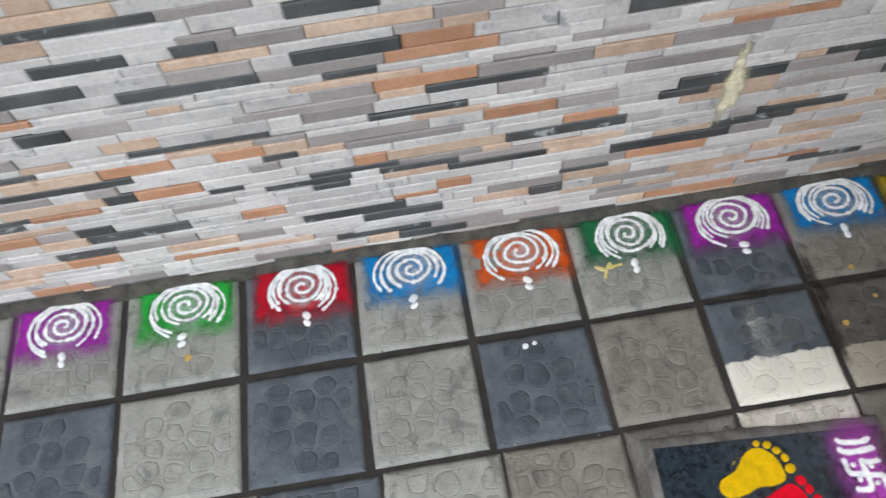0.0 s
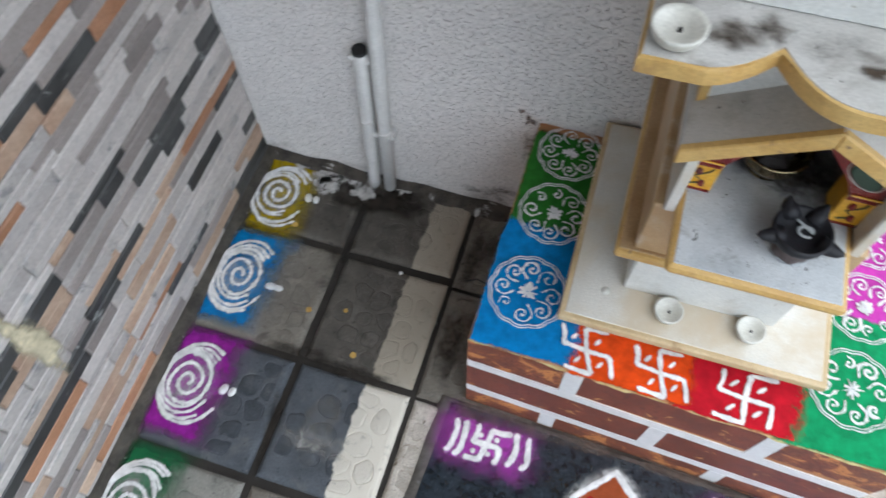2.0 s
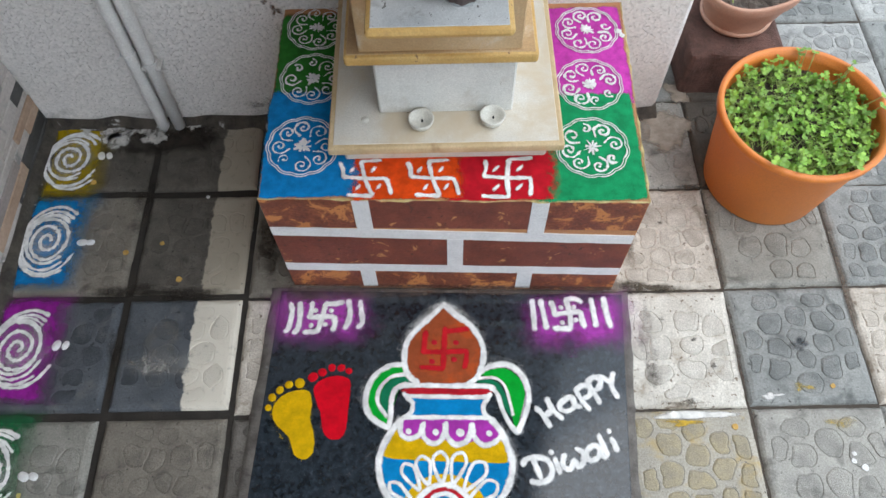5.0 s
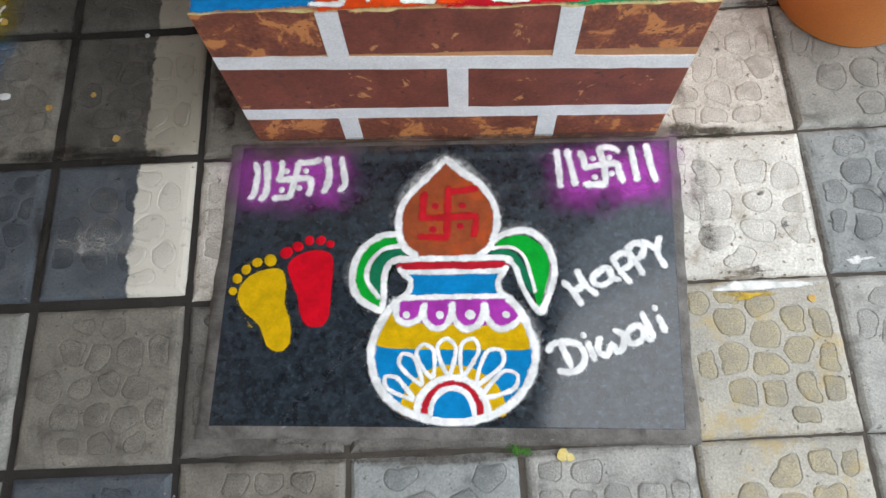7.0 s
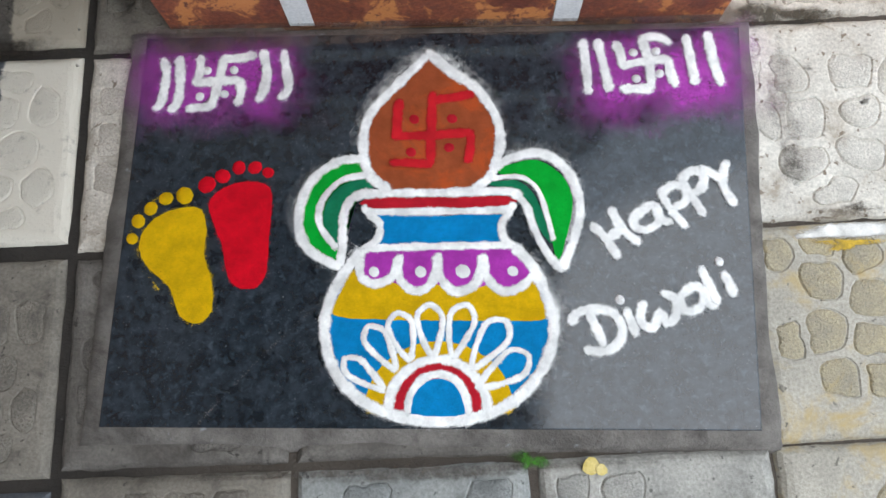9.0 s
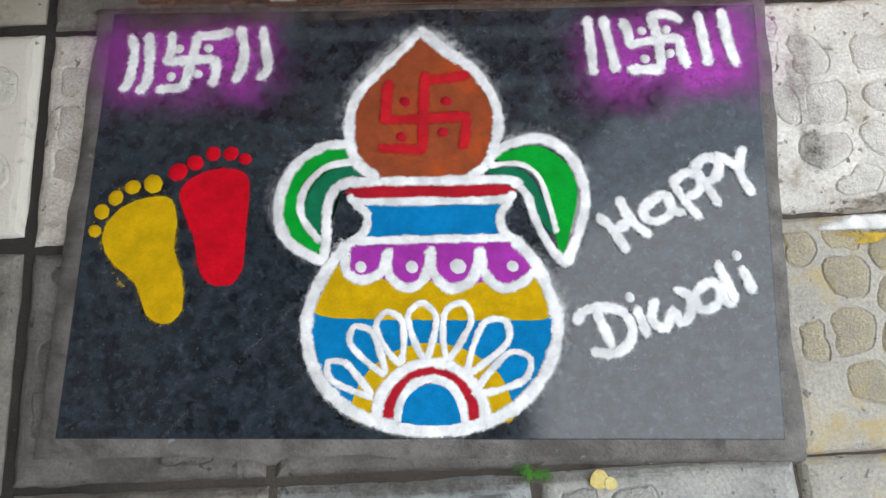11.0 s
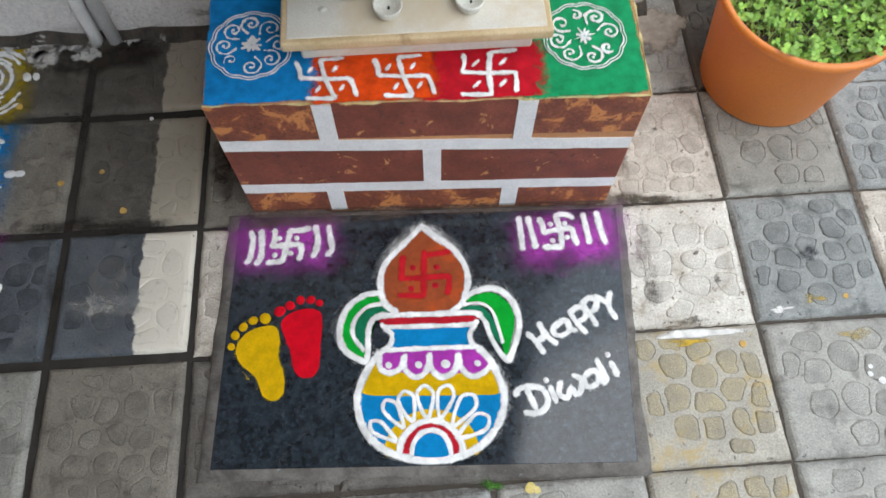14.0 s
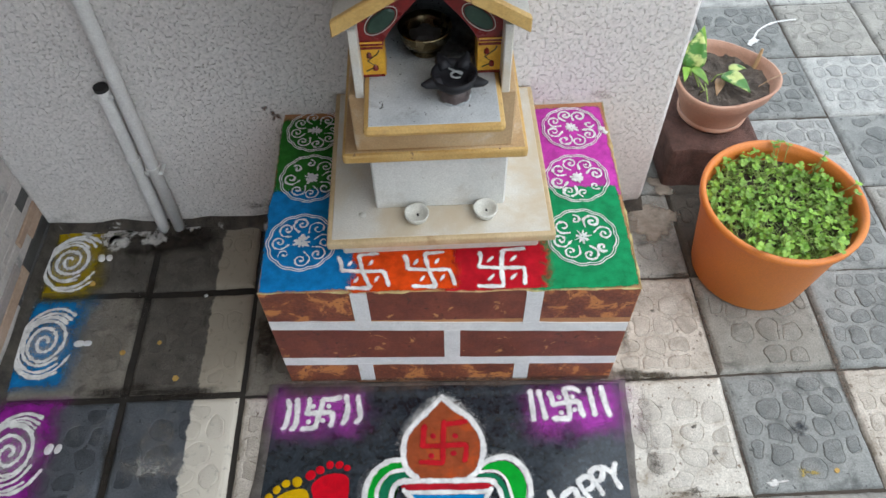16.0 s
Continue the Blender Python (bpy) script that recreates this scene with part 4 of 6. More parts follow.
# Dark patches paint the shade at the back of the sanctum floor, with soot.
soot = root("soot_stain", "painted shade and soot on the marble floor of the sanctum", "soot")
for x, y, sx, sy, core in ((0.508, 0.290, 0.105, 0.105, 0.8), (0.56, 0.225, 0.06, 0.06, 0.5)):
    bm = dusting(blob((0, 0), 1, 26, 0.4), 0, 0.6, core)
    bmesh.ops.transform(bm, matrix=Matrix.Translation((x, y, 0.8300 + 0.0003 * core)) @ Matrix.Diagonal((sx, sy, 1, 1)), verts=bm.verts[:])
    part("soot_patch", bm, faded("floor_soot_shade", (0.05, 0.047, 0.045), 0.0, 1.1, 120, 18), soot)

canopy_soot = root("canopy_soot", "brown soot and dark specks on the marble canopy", "soot")
for x, y, sx, sy, core in ((0.362, 0.150, 0.045, 0.030, 0.75), (0.40, 0.175, 0.03, 0.03, 0.6), (0.497, 0.138, 0.020, 0.014, 0.95), (0.552, 0.128, 0.011, 0.006, 1.2), (0.300, 0.175, 0.03, 0.03, 0.5), (0.665, 0.17, 0.03, 0.035, 0.5), (0.47, 0.165, 0.06, 0.03, 0.35)):
    bm = dusting(blob((0, 0), 1, 22, 0.5), 0, 0.7, core)
    bmesh.ops.transform(bm, matrix=Matrix.Translation((x, y, 1.1466 + 0.0003 * core)) @ Matrix.Diagonal((sx, sy, 1, 1)), verts=bm.verts[:])
    part("soot_patch", bm, faded("canopy_soot", (0.10, 0.075, 0.055), 0.05, 1.1, 160, 28), canopy_soot)

bowl = root("brass_bowl", "tarnished brass bowl inside the shrine", "bowl")
bowl.location = (0.499, 0.252, 0.8290)
bowl.scale = (0.84, 0.84, 0.84)
part("body", lathe([(0, 0), (0.03, 0), (0.034, 0.006), (0.028, 0.012), (0.045, 0.026), (0.053, 0.042), (0.052, 0.056), (0.056, 0.06), (0.052, 0.062), (0.045, 0.05), (0.03, 0.036), (0, 0.032)], 36), M_brass, bowl, soft=True)
part("burnt_wicks", lathe([(0, 0.05), (0.02, 0.048), (0.03, 0.042), (0.036, 0.036)], 14, wave=lambda a, z: 1 + 0.2 * math.sin(5 * a)), M_soot_shade, bowl)

# ---- conduits on the plaster wall ----
def conduit(name, x, y, top, lean, hollow):
    ob = root(name, "white plastic conduit fixed upright to the plaster wall", "conduit", "wall conduits")
    bm = bmesh.new()
    n = 8
    tube(bm, [(x + lean * k / n, y, -0.012 + (top + 0.012) * k / n) for k in range(n + 1)], 0.0165, 18)
    part("pipe", bm, M_pvc, ob, soft=True)
    if hollow:
        # The pipe is closed; this black disc paints the dark of an open mouth.
        part("open_end", lathe([(0, 0.0005), (0.0138, 0.0005), (0.0145, 0.003), (0.0168, 0.003), (0.017, -0.006), (0.0166, -0.007)], 18, (x + lean, y, top)), M_black, ob, "black disc painted as the dark open mouth")
    for z in (0.285, 0.30):
        if z < top:
            bm = lathe([(0.0168, 0), (0.0195, 0.001), (0.0195, 0.010), (0.0168, 0.011)], 18, (x + lean * z / top, y, z - 0.03 * (not hollow)))
            part("coupling", bm, M_pvc, ob)
            break
    zc = 0.50 if hollow else 0.235
    cl = box(x - 0.026 + lean * zc / top, x + 0.026 + lean * zc / top, y - 0.012, WALL_Y + 0.004, zc, zc + 0.014, bevel=0.004)
    part("clip", cl, M_pvc, ob)


conduit("conduit", -0.283, 0.542, 0.53, 0.022, True)
conduit("conduit", -0.239, 0.542, 2.96, 0.10, False)

# ---- pots ----
pot = root("flower_pot", "orange plastic flower pot full of green seedlings", "potted plant")
pot.location = (1.362, 0.325, 0.002)
R, H = 0.200, 0.285
part("pot_wall", lathe([(0, 0.004), (0.145, 0), (0.152, 0.006), (0.186, H - 0.035), (0.189, H - 0.03), (0.191, H - 0.026), (0.198, H - 0.022), (R, H - 0.006), (0.197, H), (0.186, H - 0.002),
                        (0.183, H - 0.03), (0.178, H - 0.075), (0, H - 0.08)], 64), M_terracotta, pot, soft=True)
bm = lathe([(0, H - 0.055), (0.06, H - 0.052), (0.12, H - 0.056), (0.181, H - 0.06)], 40)
for v in bm.verts:
    v.co.z += 0.012 * noise.noise(v.co * 28)
part("soil", bm, M_soil, pot, "dark soil")


def seed_leaf(bm, c, normal, size, spin):
    """A small cupped leaf of three rounded, notched lobes."""
    q = normal.to_track_quat("Z", "Y").to_matrix().to_4x4()
    m = Matrix.Translation(c) @ q @ Matrix.Rotation(spin, 4, "Z")
    mid = bm.verts.new(m @ Vector((0, 0, -size * 0.14)))
    ring = []
    n = 18
    for k in range(n):
        a = 2 * math.pi * k / n
        r = size * (0.52 + 0.42 * abs(math.cos(1.5 * a)) ** 0.5 + 0.08 * math.cos(9 * a))
        ring.append(bm.verts.new(m @ Vector((r * math.cos(a), r * math.sin(a), size * 0.12 * math.sin(3 * a + 1)))))
    for k in range(n):
        bm.faces.new((mid, ring[k], ring[(k + 1) % n]))


rnd = random.Random(7)
bm, bs = bmesh.new(), bmesh.new()
for i in range(1000):
    r, a = 0.172 * math.sqrt(rnd.random()), rnd.random() * 6.283
    x, y = r * math.cos(a), r * math.sin(a)
    if noise.noise(Vector((x * 13, y * 13, 3))) < -0.3:
        continue
    h = rnd.uniform(0.0, 0.038) + 0.014 * noise.noise(Vector((x * 11, y * 11, 8)))
    lean = Vector((rnd.gauss(0, 0.016), rnd.gauss(0, 0.016)))
    tipv = Vector((x * 1.04 + lean.x, y * 1.04 + lean.y, H - 0.052 + h))
    if tipv.xy.length > 0.176:
        tipv.xy = tipv.xy.normalized() * rnd.uniform(0.15, 0.176)
    nrm = Vector((rnd.uniform(-0.8, 0.8), rnd.uniform(-0.8, 0.8), 1)).normalized()
    big = h > 0.018 and rnd.random() < 0.6
    seed_leaf(bm, tipv, nrm, rnd.uniform(0.0085, 0.0128) if big else rnd.uniform(0.004, 0.0085), rnd.random() * 6.28)
    foot = tipv.xy - lean * rnd.uniform(1.0, 2.4)
    if foot.length > 0.17:
        foot = foot.normalized() * 0.17
    tube(bs, [(foot.x, foot.y, H - 0.060), (foot.x * 0.5 + tipv.x * 0.5, foot.y * 0.5 + tipv.y * 0.5, H - 0.055 + h * 0.65), tuple(tipv)], [0.0014, 0.0012, 0.0008], 4, False)
for i in range(240):
    # bare stalks lying across the bed
    a, r, t = rnd.random() * 6.283, 0.16 * math.sqrt(rnd.random()), rnd.random() * 6.283
    p = Vector((r * math.cos(a), r * math.sin(a)))
    e = p + rnd.uniform(0.025, 0.06) * Vector((math.cos(t), math.sin(t)))
    if e.length < 0.172:
        z = H - 0.05 + rnd.uniform(0, 0.028)
        tube(bs, [(p.x, p.y, z - 0.012), ((p.x + e.x) / 2, (p.y + e.y) / 2, z + rnd.uniform(0, 0.008)), (e.x, e.y, z)], 0.001, 4, False)
for i in range(18):
    a = rnd.random() * 6.283
    reach = rnd.uniform(0.166, 0.196)
    tipv = Vector((reach * math.cos(a), reach * math.sin(a), H + rnd.uniform(0.002, 0.022)))
    tube(bs, [(0.145 * math.cos(a), 0.145 * math.sin(a), H - 0.055), (0.158 * math.cos(a), 0.158 * math.sin(a), H - 0.018), tuple(tipv)], 0.001, 4, False)
    seed_leaf(bm, tipv, Vector((0.3 * math.cos(a), 0.3 * math.sin(a), 1)).normalized(), rnd.uniform(0.010, 0.014), a)
part("foliage", bm, M_leaf, pot, "crowded lobed seedling leaves")
part("stem_tangle", bs, M_stem, pot)

block = part("brick_block", box(1.19, 1.45, 0.625, 0.90, -0.012, 0.150, bevel=0.012, segs=2), M_block)
bmt = bmesh.new()
bmt.from_mesh(block.data)
bmesh.ops.subdivide_edges(bmt, edges=bmt.edges[:], cuts=4, use_grid_fill=True)
for v in bmt.verts:
    v.co += Vector((noise.noise(v.co * 22), noise.noise(v.co * 22 + Vector((5, 0, 0))), noise.noise(v.co * 22 + Vector((0, 5, 0))))) * 0.007
bmt.to_mesh(block.data)
bmt.free()
tagged(block, "rough weathered brown brick block under a small pot", "block")

planter = root("small_planter", "faded terracotta planter with wavy rim on a brick block", "potted plant")
planter.location = (1.335, 0.775, 0.150)
wavy = lambda a, z: 1 + (0.075 * max(0, z / 0.15)) * math.cos(3 * a + 0.5)
part("pot_wall", lathe([(0, 0.004), (0.082, 0), (0.09, 0.004), (0.088, 0.012), (0.105, 0.05), (0.128, 0.105), (0.136, 0.112), (0.142, 0.138), (0.146, 0.15), (0.139, 0.152), (0.133, 0.13), (0.122, 0.10), (0, 0.095)], 60, wave=wavy), M_pot_pink, planter, soft=True)
part("saucer_rim", lathe([(0.088, 0.008), (0.098, 0.010), (0.100, 0.018), (0.094, 0.022)], 48), M_pot_pink, planter, soft=True)
bm = lathe([(0, 0.118), (0.03, 0.120), (0.07, 0.117), (0.10, 0.119), (0.130, 0.115)], 44, wave=wavy)
bmesh.ops.subdivide_edges(bm, edges=bm.edges[:], cuts=1, use_grid_fill=True)
for v in bm.verts:
    v.co.z += 0.011 * noise.noise(v.co * 45) + 0.007 * noise.noise(v.co * 110)
part("soil", bm, M_soil_pale, planter, "crumbly grey-brown soil")


def heart_leaf(base, tip, width, droop, name, mat, bend=0.15):
    """A pointed heart-shaped leaf from its stalk to its tip."""
    base, tip = Vector(base), Vector(tip)
    d = tip - base
    side = d.cross(Vector((0, 0, 1))).normalized()
    up = side.cross(d).normalized()
    bm = bmesh.new()
    rows = []
    n = 10
    for k in range(n + 1):
        f = k / n
        w = width / 2 * (math.sin(math.pi * min(1, f ** 0.55)) ** 0.8 if 0 < f < 1 else 0.02)
        c = base + d * f + Vector((0, 0, -droop * f * f)) + up * 0.006 * math.sin(math.pi * f)
        rows.append([bm.verts.new(c + side * w * u + up * (abs(u) * w * bend)) for u in (-1, -0.5, 0, 0.5, 1)])
    for a, b in zip(rows, rows[1:]):
        for k in range(4):
            bm.faces.new((a[k], a[k + 1], b[k + 1], b[k]))
    ob = part(name, bm, mat, planter, soft=True)
    ob.modifiers.new("thickness", "SOLIDIFY").thickness = 0.0012
    return ob


heart_leaf((-0.005, 0.002, 0.145), (0.055, -0.072, 0.150), 0.058, 0.012, "leaf", M_pothos)
heart_leaf((0.015, 0.012, 0.148), (0.075, 0.030, 0.146), 0.030, 0.01, "leaf", M_pothos)
heart_leaf((-0.085, 0.03, 0.140), (-0.068, 0.085, 0.235), 0.066, 0.0, "leaf", M_pothos)
heart_leaf((-0.075, 0.05, 0.140), (-0.045, 0.12, 0.22), 0.05, 0.0, "leaf", M_leaf)
heart_leaf((-0.10, 0.0, 0.170), (-0.052, -0.035, 0.150), 0.034, 0.01, "leaf", M_leaf)
heart_leaf((-0.105, 0.02, 0.16), (-0.12, -0.03, 0.158), 0.024, 0.01, "leaf", M_leaf)
heart_leaf((-0.005, 0.0, 0.130), (-0.030, -0.058, 0.120), 0.028, 0.0, "dry_leaf", M_dryleaf)
for pts in ([(-0.07, -0.02, 0.12), (-0.09, 0.0, 0.16), (-0.10, 0.0, 0.17)], [(-0.03, 0.0, 0.12), (-0.02, 0.002, 0.14), (-0.005, 0.002, 0.145)], [(-0.08, 0.03, 0.12), (-0.086, 0.03, 0.14)],
            [(-0.07, -0.04, 0.12), (-0.075, -0.07, 0.15), (-0.09, 0.0, 0.16)], [(-0.05, -0.01, 0.12), (-0.06, -0.05, 0.135), (-0.062, -0.085, 0.12)]):
    bm = bmesh.new()
    tube(bm, pts, 0.0022, 6)
    part("stalk", bm, M_stem, planter)
bm = bmesh.new()
tube(bm, [(0.108, 0.052, 0.115), (0.116, 0.062, 0.150), (0.121, 0.070, 0.172)], [0.007, 0.006, 0.004], 5)
part("wooden_peg", bm, M_wood, planter, "split wooden peg")
bm = bmesh.new()
tube(bm, [(0.09, -0.04, 0.13), (0.12, -0.035, 0.152), (0.165, -0.02, 0.158)], 0.0014, 5)
part("twig", bm, M_dryleaf, planter)

# ---- rangoli on the slab ----
SZ = 0.0105
PURPLE = faded("purple_dust", (0.48, 0.07, 0.47), 0.0, 1.05, 240, 14)
for name, (x0, x1, y0, y1) in (("left", (0.060, 0.350, -0.145, 0.030)), ("right", (0.665, 0.985, -0.172, 0.010))):
    haze = root("purple_powder_patch", "soft patch of purple rangoli powder on the granite slab", "rangoli", "purple patches")
    cx, cy = (x0 + x1) / 2, (y0 + y1) / 2
    for nm, grow, inset, core, dz in (("powder_haze", 1.06, 0.09, 0.44, 0.0001), ("powder_core", 0.86, 0.06, 0.6, 0.0003)):
        loop = []
        for k in range(40):
            a = 6.28319 * k / 40
            ca, sa = math.cos(a), math.sin(a)
            q = 1 + 0.1 * noise.noise(Vector((ca * 2, sa * 2, x0 * 9)))
            loop.append((cx + q * grow * (x1 - x0) / 2 * abs(ca) ** 0.5 * (1 if ca > 0 else -1), cy + q * grow * (y1 - y0) / 2 * abs(sa) ** 0.5 * (1 if sa > 0 else -1)))
        part(nm, dusting(loop, SZ + dz, inset, core), PURPLE, haze)
foot_dirt = root("foot_dirt", "brown dust along the foot of the plinth on the slab", "dirt")
part("dust_strip", dusting(rect(0.10, 0.95, -0.014, 0.030, 20), SZ + 0.0006, 0.02, 0.5), faded("brown_dust", (0.16, 0.12, 0.10), 0.2, 0.95, 140, 20), foot_dirt)
kalash = Drawing("kalash_rangoli", "coloured rangoli of a coconut-topped water pot on black granite", "rangoli", SZ)
blessing_left = Drawing("blessing_mark", "white swastika between double bars on purple powder", "rangoli", SZ + 0.0006, "blessing marks")
blessing_right = Drawing("blessing_mark", "white swastika between double bars on purple powder", "rangoli", SZ + 0.0006, "blessing marks")
greeting_happy = Drawing("greeting_word", "hand-poured white word Happy on black granite", "writing", SZ, "greeting")
greeting_diwali = Drawing("greeting_word", "hand-poured white word Diwali on black granite", "writing", SZ, "greeting")
foot_yellow = Drawing("footprint", "yellow powder footprint with five toes on black granite", "rangoli", SZ, "footprints")
foot_red = Drawing("footprint", "red powder footprint with five toes on black granite", "rangoli", SZ, "footprints")
kalash.fill('coconut', [(0.500, -0.041), (0.454, -0.082), (0.417, -0.123), (0.407, -0.168), (0.415, -0.210), (0.441, -0.233), (0.495, -0.239), (0.555, -0.239), (0.579, -0.218), (0.593, -0.178), (0.591, -0.137), (0.567, -0.093), (0.533, -0.064)], 1)
kalash.fill('red', [(0.412, -0.242), (0.506, -0.246), (0.600, -0.250), (0.601, -0.262), (0.506, -0.261), (0.412, -0.257)], 1)
kalash.fill('blue', [(0.424, -0.267), (0.508, -0.272), (0.591, -0.275), (0.584, -0.294), (0.591, -0.315), (0.506, -0.314), (0.418, -0.309), (0.429, -0.290)], 1)
kalash.fill('blue', [(0.362, -0.397), (0.502, -0.407), (0.638, -0.413), (0.641, -0.442), (0.621, -0.477), (0.582, -0.514), (0.546, -0.531), (0.482, -0.535), (0.419, -0.518), (0.379, -0.483), (0.362, -0.436)], 1)
kalash.fill('yellow', [(0.392, -0.340), (0.375, -0.367), (0.364, -0.398), (0.436, -0.408), (0.502, -0.412), (0.567, -0.415), (0.637, -0.415), (0.632, -0.376), (0.622, -0.358), (0.505, -0.340)], 2)
kalash.fill('magenta', [(0.405, -0.316), (0.506, -0.318), (0.604, -0.322), (0.624, -0.355), (0.595, -0.376), (0.570, -0.369), (0.544, -0.373), (0.518, -0.372), (0.493, -0.363), (0.463, -0.371), (0.442, -0.359), (0.416, -0.360), (0.397, -0.344)], 3)
kalash.fill('yellow', [(0.587, -0.529), (0.586, -0.507), (0.579, -0.486), (0.565, -0.467), (0.546, -0.453), (0.524, -0.443), (0.499, -0.438), (0.474, -0.440), (0.451, -0.448), (0.431, -0.461), (0.416, -0.478), (0.406, -0.498), (0.404, -0.520), (0.440, -0.526), (0.495, -0.537), (0.546, -0.533)], 2)
kalash.fill('red', [(0.553, -0.533), (0.552, -0.514), (0.545, -0.495), (0.533, -0.480), (0.516, -0.470), (0.497, -0.465), (0.477, -0.468), (0.459, -0.477), (0.445, -0.491), (0.437, -0.509), (0.435, -0.528), (0.494, -0.535)], 3)
kalash.fill('blue', [(0.529, -0.530), (0.527, -0.514), (0.520, -0.499), (0.509, -0.489), (0.496, -0.485), (0.482, -0.488), (0.470, -0.497), (0.462, -0.510), (0.459, -0.527), (0.493, -0.537)], 4)
kalash.line([(0.556, -0.533), (0.555, -0.512), (0.547, -0.492), (0.534, -0.476), (0.516, -0.465), (0.496, -0.461), (0.475, -0.464), (0.457, -0.474), (0.442, -0.489), (0.434, -0.508), (0.432, -0.529)], 0.0108)
kalash.line([(0.532, -0.530), (0.530, -0.512), (0.523, -0.495), (0.511, -0.484), (0.496, -0.480), (0.481, -0.483), (0.468, -0.493), (0.459, -0.508), (0.456, -0.527)], 0.0099)
kalash.line([(0.500, -0.037), (0.454, -0.082), (0.417, -0.123), (0.407, -0.168), (0.415, -0.210), (0.441, -0.233)], 0.0124)
kalash.line([(0.501, -0.032), (0.533, -0.064), (0.567, -0.093), (0.591, -0.137), (0.593, -0.178), (0.579, -0.218), (0.554, -0.239)], 0.0124)
kalash.line([(0.392, -0.242), (0.415, -0.237), (0.507, -0.240), (0.601, -0.243), (0.614, -0.252)], 0.0108)
kalash.line([(0.407, -0.254), (0.418, -0.262), (0.505, -0.266), (0.593, -0.268), (0.605, -0.260)], 0.0091)
kalash.line([(0.412, -0.264), (0.427, -0.279), (0.423, -0.301), (0.403, -0.316)], 0.0099)
kalash.line([(0.602, -0.270), (0.589, -0.287), (0.591, -0.309), (0.606, -0.322)], 0.0099)
kalash.line([(0.408, -0.312), (0.506, -0.314), (0.604, -0.317)], 0.0091)
kalash.line([(0.402, -0.316), (0.375, -0.350), (0.355, -0.396), (0.356, -0.443), (0.377, -0.487), (0.419, -0.520), (0.482, -0.537), (0.546, -0.534), (0.597, -0.512), (0.632, -0.472), (0.647, -0.425), (0.639, -0.384), (0.625, -0.347), (0.604, -0.320)], 0.0132)
kalash.line([(0.399, -0.323), (0.401, -0.349), (0.419, -0.360), (0.442, -0.351), (0.451, -0.325)], 0.0108)
kalash.line([(0.452, -0.325), (0.450, -0.352), (0.467, -0.371), (0.485, -0.369), (0.498, -0.352), (0.501, -0.326)], 0.0108)
kalash.line([(0.503, -0.326), (0.504, -0.355), (0.522, -0.375), (0.546, -0.369), (0.557, -0.351), (0.560, -0.329)], 0.0108)
kalash.line([(0.561, -0.329), (0.565, -0.358), (0.584, -0.378), (0.610, -0.372), (0.627, -0.355)], 0.0108)
kalash.dot('white', [(0.418, -0.344)][0], 0.0083, 5)
kalash.dot('white', [(0.479, -0.347)][0], 0.0090, 5)
kalash.dot('white', [(0.534, -0.349)][0], 0.0113, 5)
kalash.dot('white', [(0.599, -0.352)][0], 0.0083, 5)
kalash.line([(0.428, -0.496), (0.415, -0.477), (0.398, -0.457), (0.382, -0.454), (0.377, -0.458), (0.380, -0.474), (0.406, -0.489), (0.428, -0.497)], 0.0072)
kalash.line([(0.444, -0.472), (0.439, -0.448), (0.430, -0.423), (0.415, -0.415), (0.407, -0.417), (0.404, -0.435), (0.424, -0.458), (0.443, -0.473)], 0.0072)
kalash.line([(0.462, -0.462), (0.466, -0.439), (0.465, -0.412), (0.453, -0.401), (0.444, -0.401), (0.434, -0.417), (0.446, -0.444), (0.462, -0.463)], 0.0072)
kalash.line([(0.491, -0.460), (0.500, -0.436), (0.505, -0.408), (0.494, -0.393), (0.485, -0.392), (0.472, -0.406), (0.479, -0.437), (0.490, -0.460)], 0.0072)
kalash.line([(0.516, -0.461), (0.532, -0.440), (0.546, -0.415), (0.542, -0.398), (0.533, -0.393), (0.516, -0.403), (0.512, -0.434), (0.515, -0.460)], 0.0072)
kalash.line([(0.539, -0.477), (0.563, -0.462), (0.587, -0.442), (0.589, -0.423), (0.582, -0.415), (0.561, -0.418), (0.545, -0.449), (0.538, -0.476)], 0.0072)
kalash.line([(0.545, -0.500), (0.573, -0.496), (0.603, -0.486), (0.612, -0.469), (0.609, -0.459), (0.589, -0.454), (0.562, -0.477), (0.544, -0.499)], 0.0072)
kalash.fill('green', [(0.413, -0.192), (0.373, -0.193), (0.339, -0.218), (0.323, -0.265), (0.333, -0.302), (0.370, -0.327), (0.376, -0.315), (0.356, -0.294), (0.345, -0.266), (0.354, -0.237), (0.377, -0.217), (0.411, -0.211)], 1)
kalash.fill('dark_green', [(0.415, -0.214), (0.382, -0.221), (0.361, -0.240), (0.351, -0.271), (0.365, -0.302), (0.375, -0.310), (0.377, -0.267), (0.389, -0.242), (0.415, -0.234)], 2)
kalash.line([(0.412, -0.187), (0.373, -0.189), (0.335, -0.217), (0.319, -0.267), (0.331, -0.308), (0.373, -0.336)], 0.0116)
kalash.line([(0.411, -0.210), (0.377, -0.216), (0.351, -0.243), (0.347, -0.276), (0.369, -0.310)], 0.0075)
kalash.line([(0.415, -0.234), (0.391, -0.242), (0.379, -0.267), (0.377, -0.310), (0.372, -0.337)], 0.0108)
kalash.fill('green', [(0.586, -0.213), (0.615, -0.202), (0.649, -0.203), (0.679, -0.233), (0.683, -0.273), (0.660, -0.341), (0.653, -0.313), (0.645, -0.273), (0.637, -0.241), (0.615, -0.225)], 1)
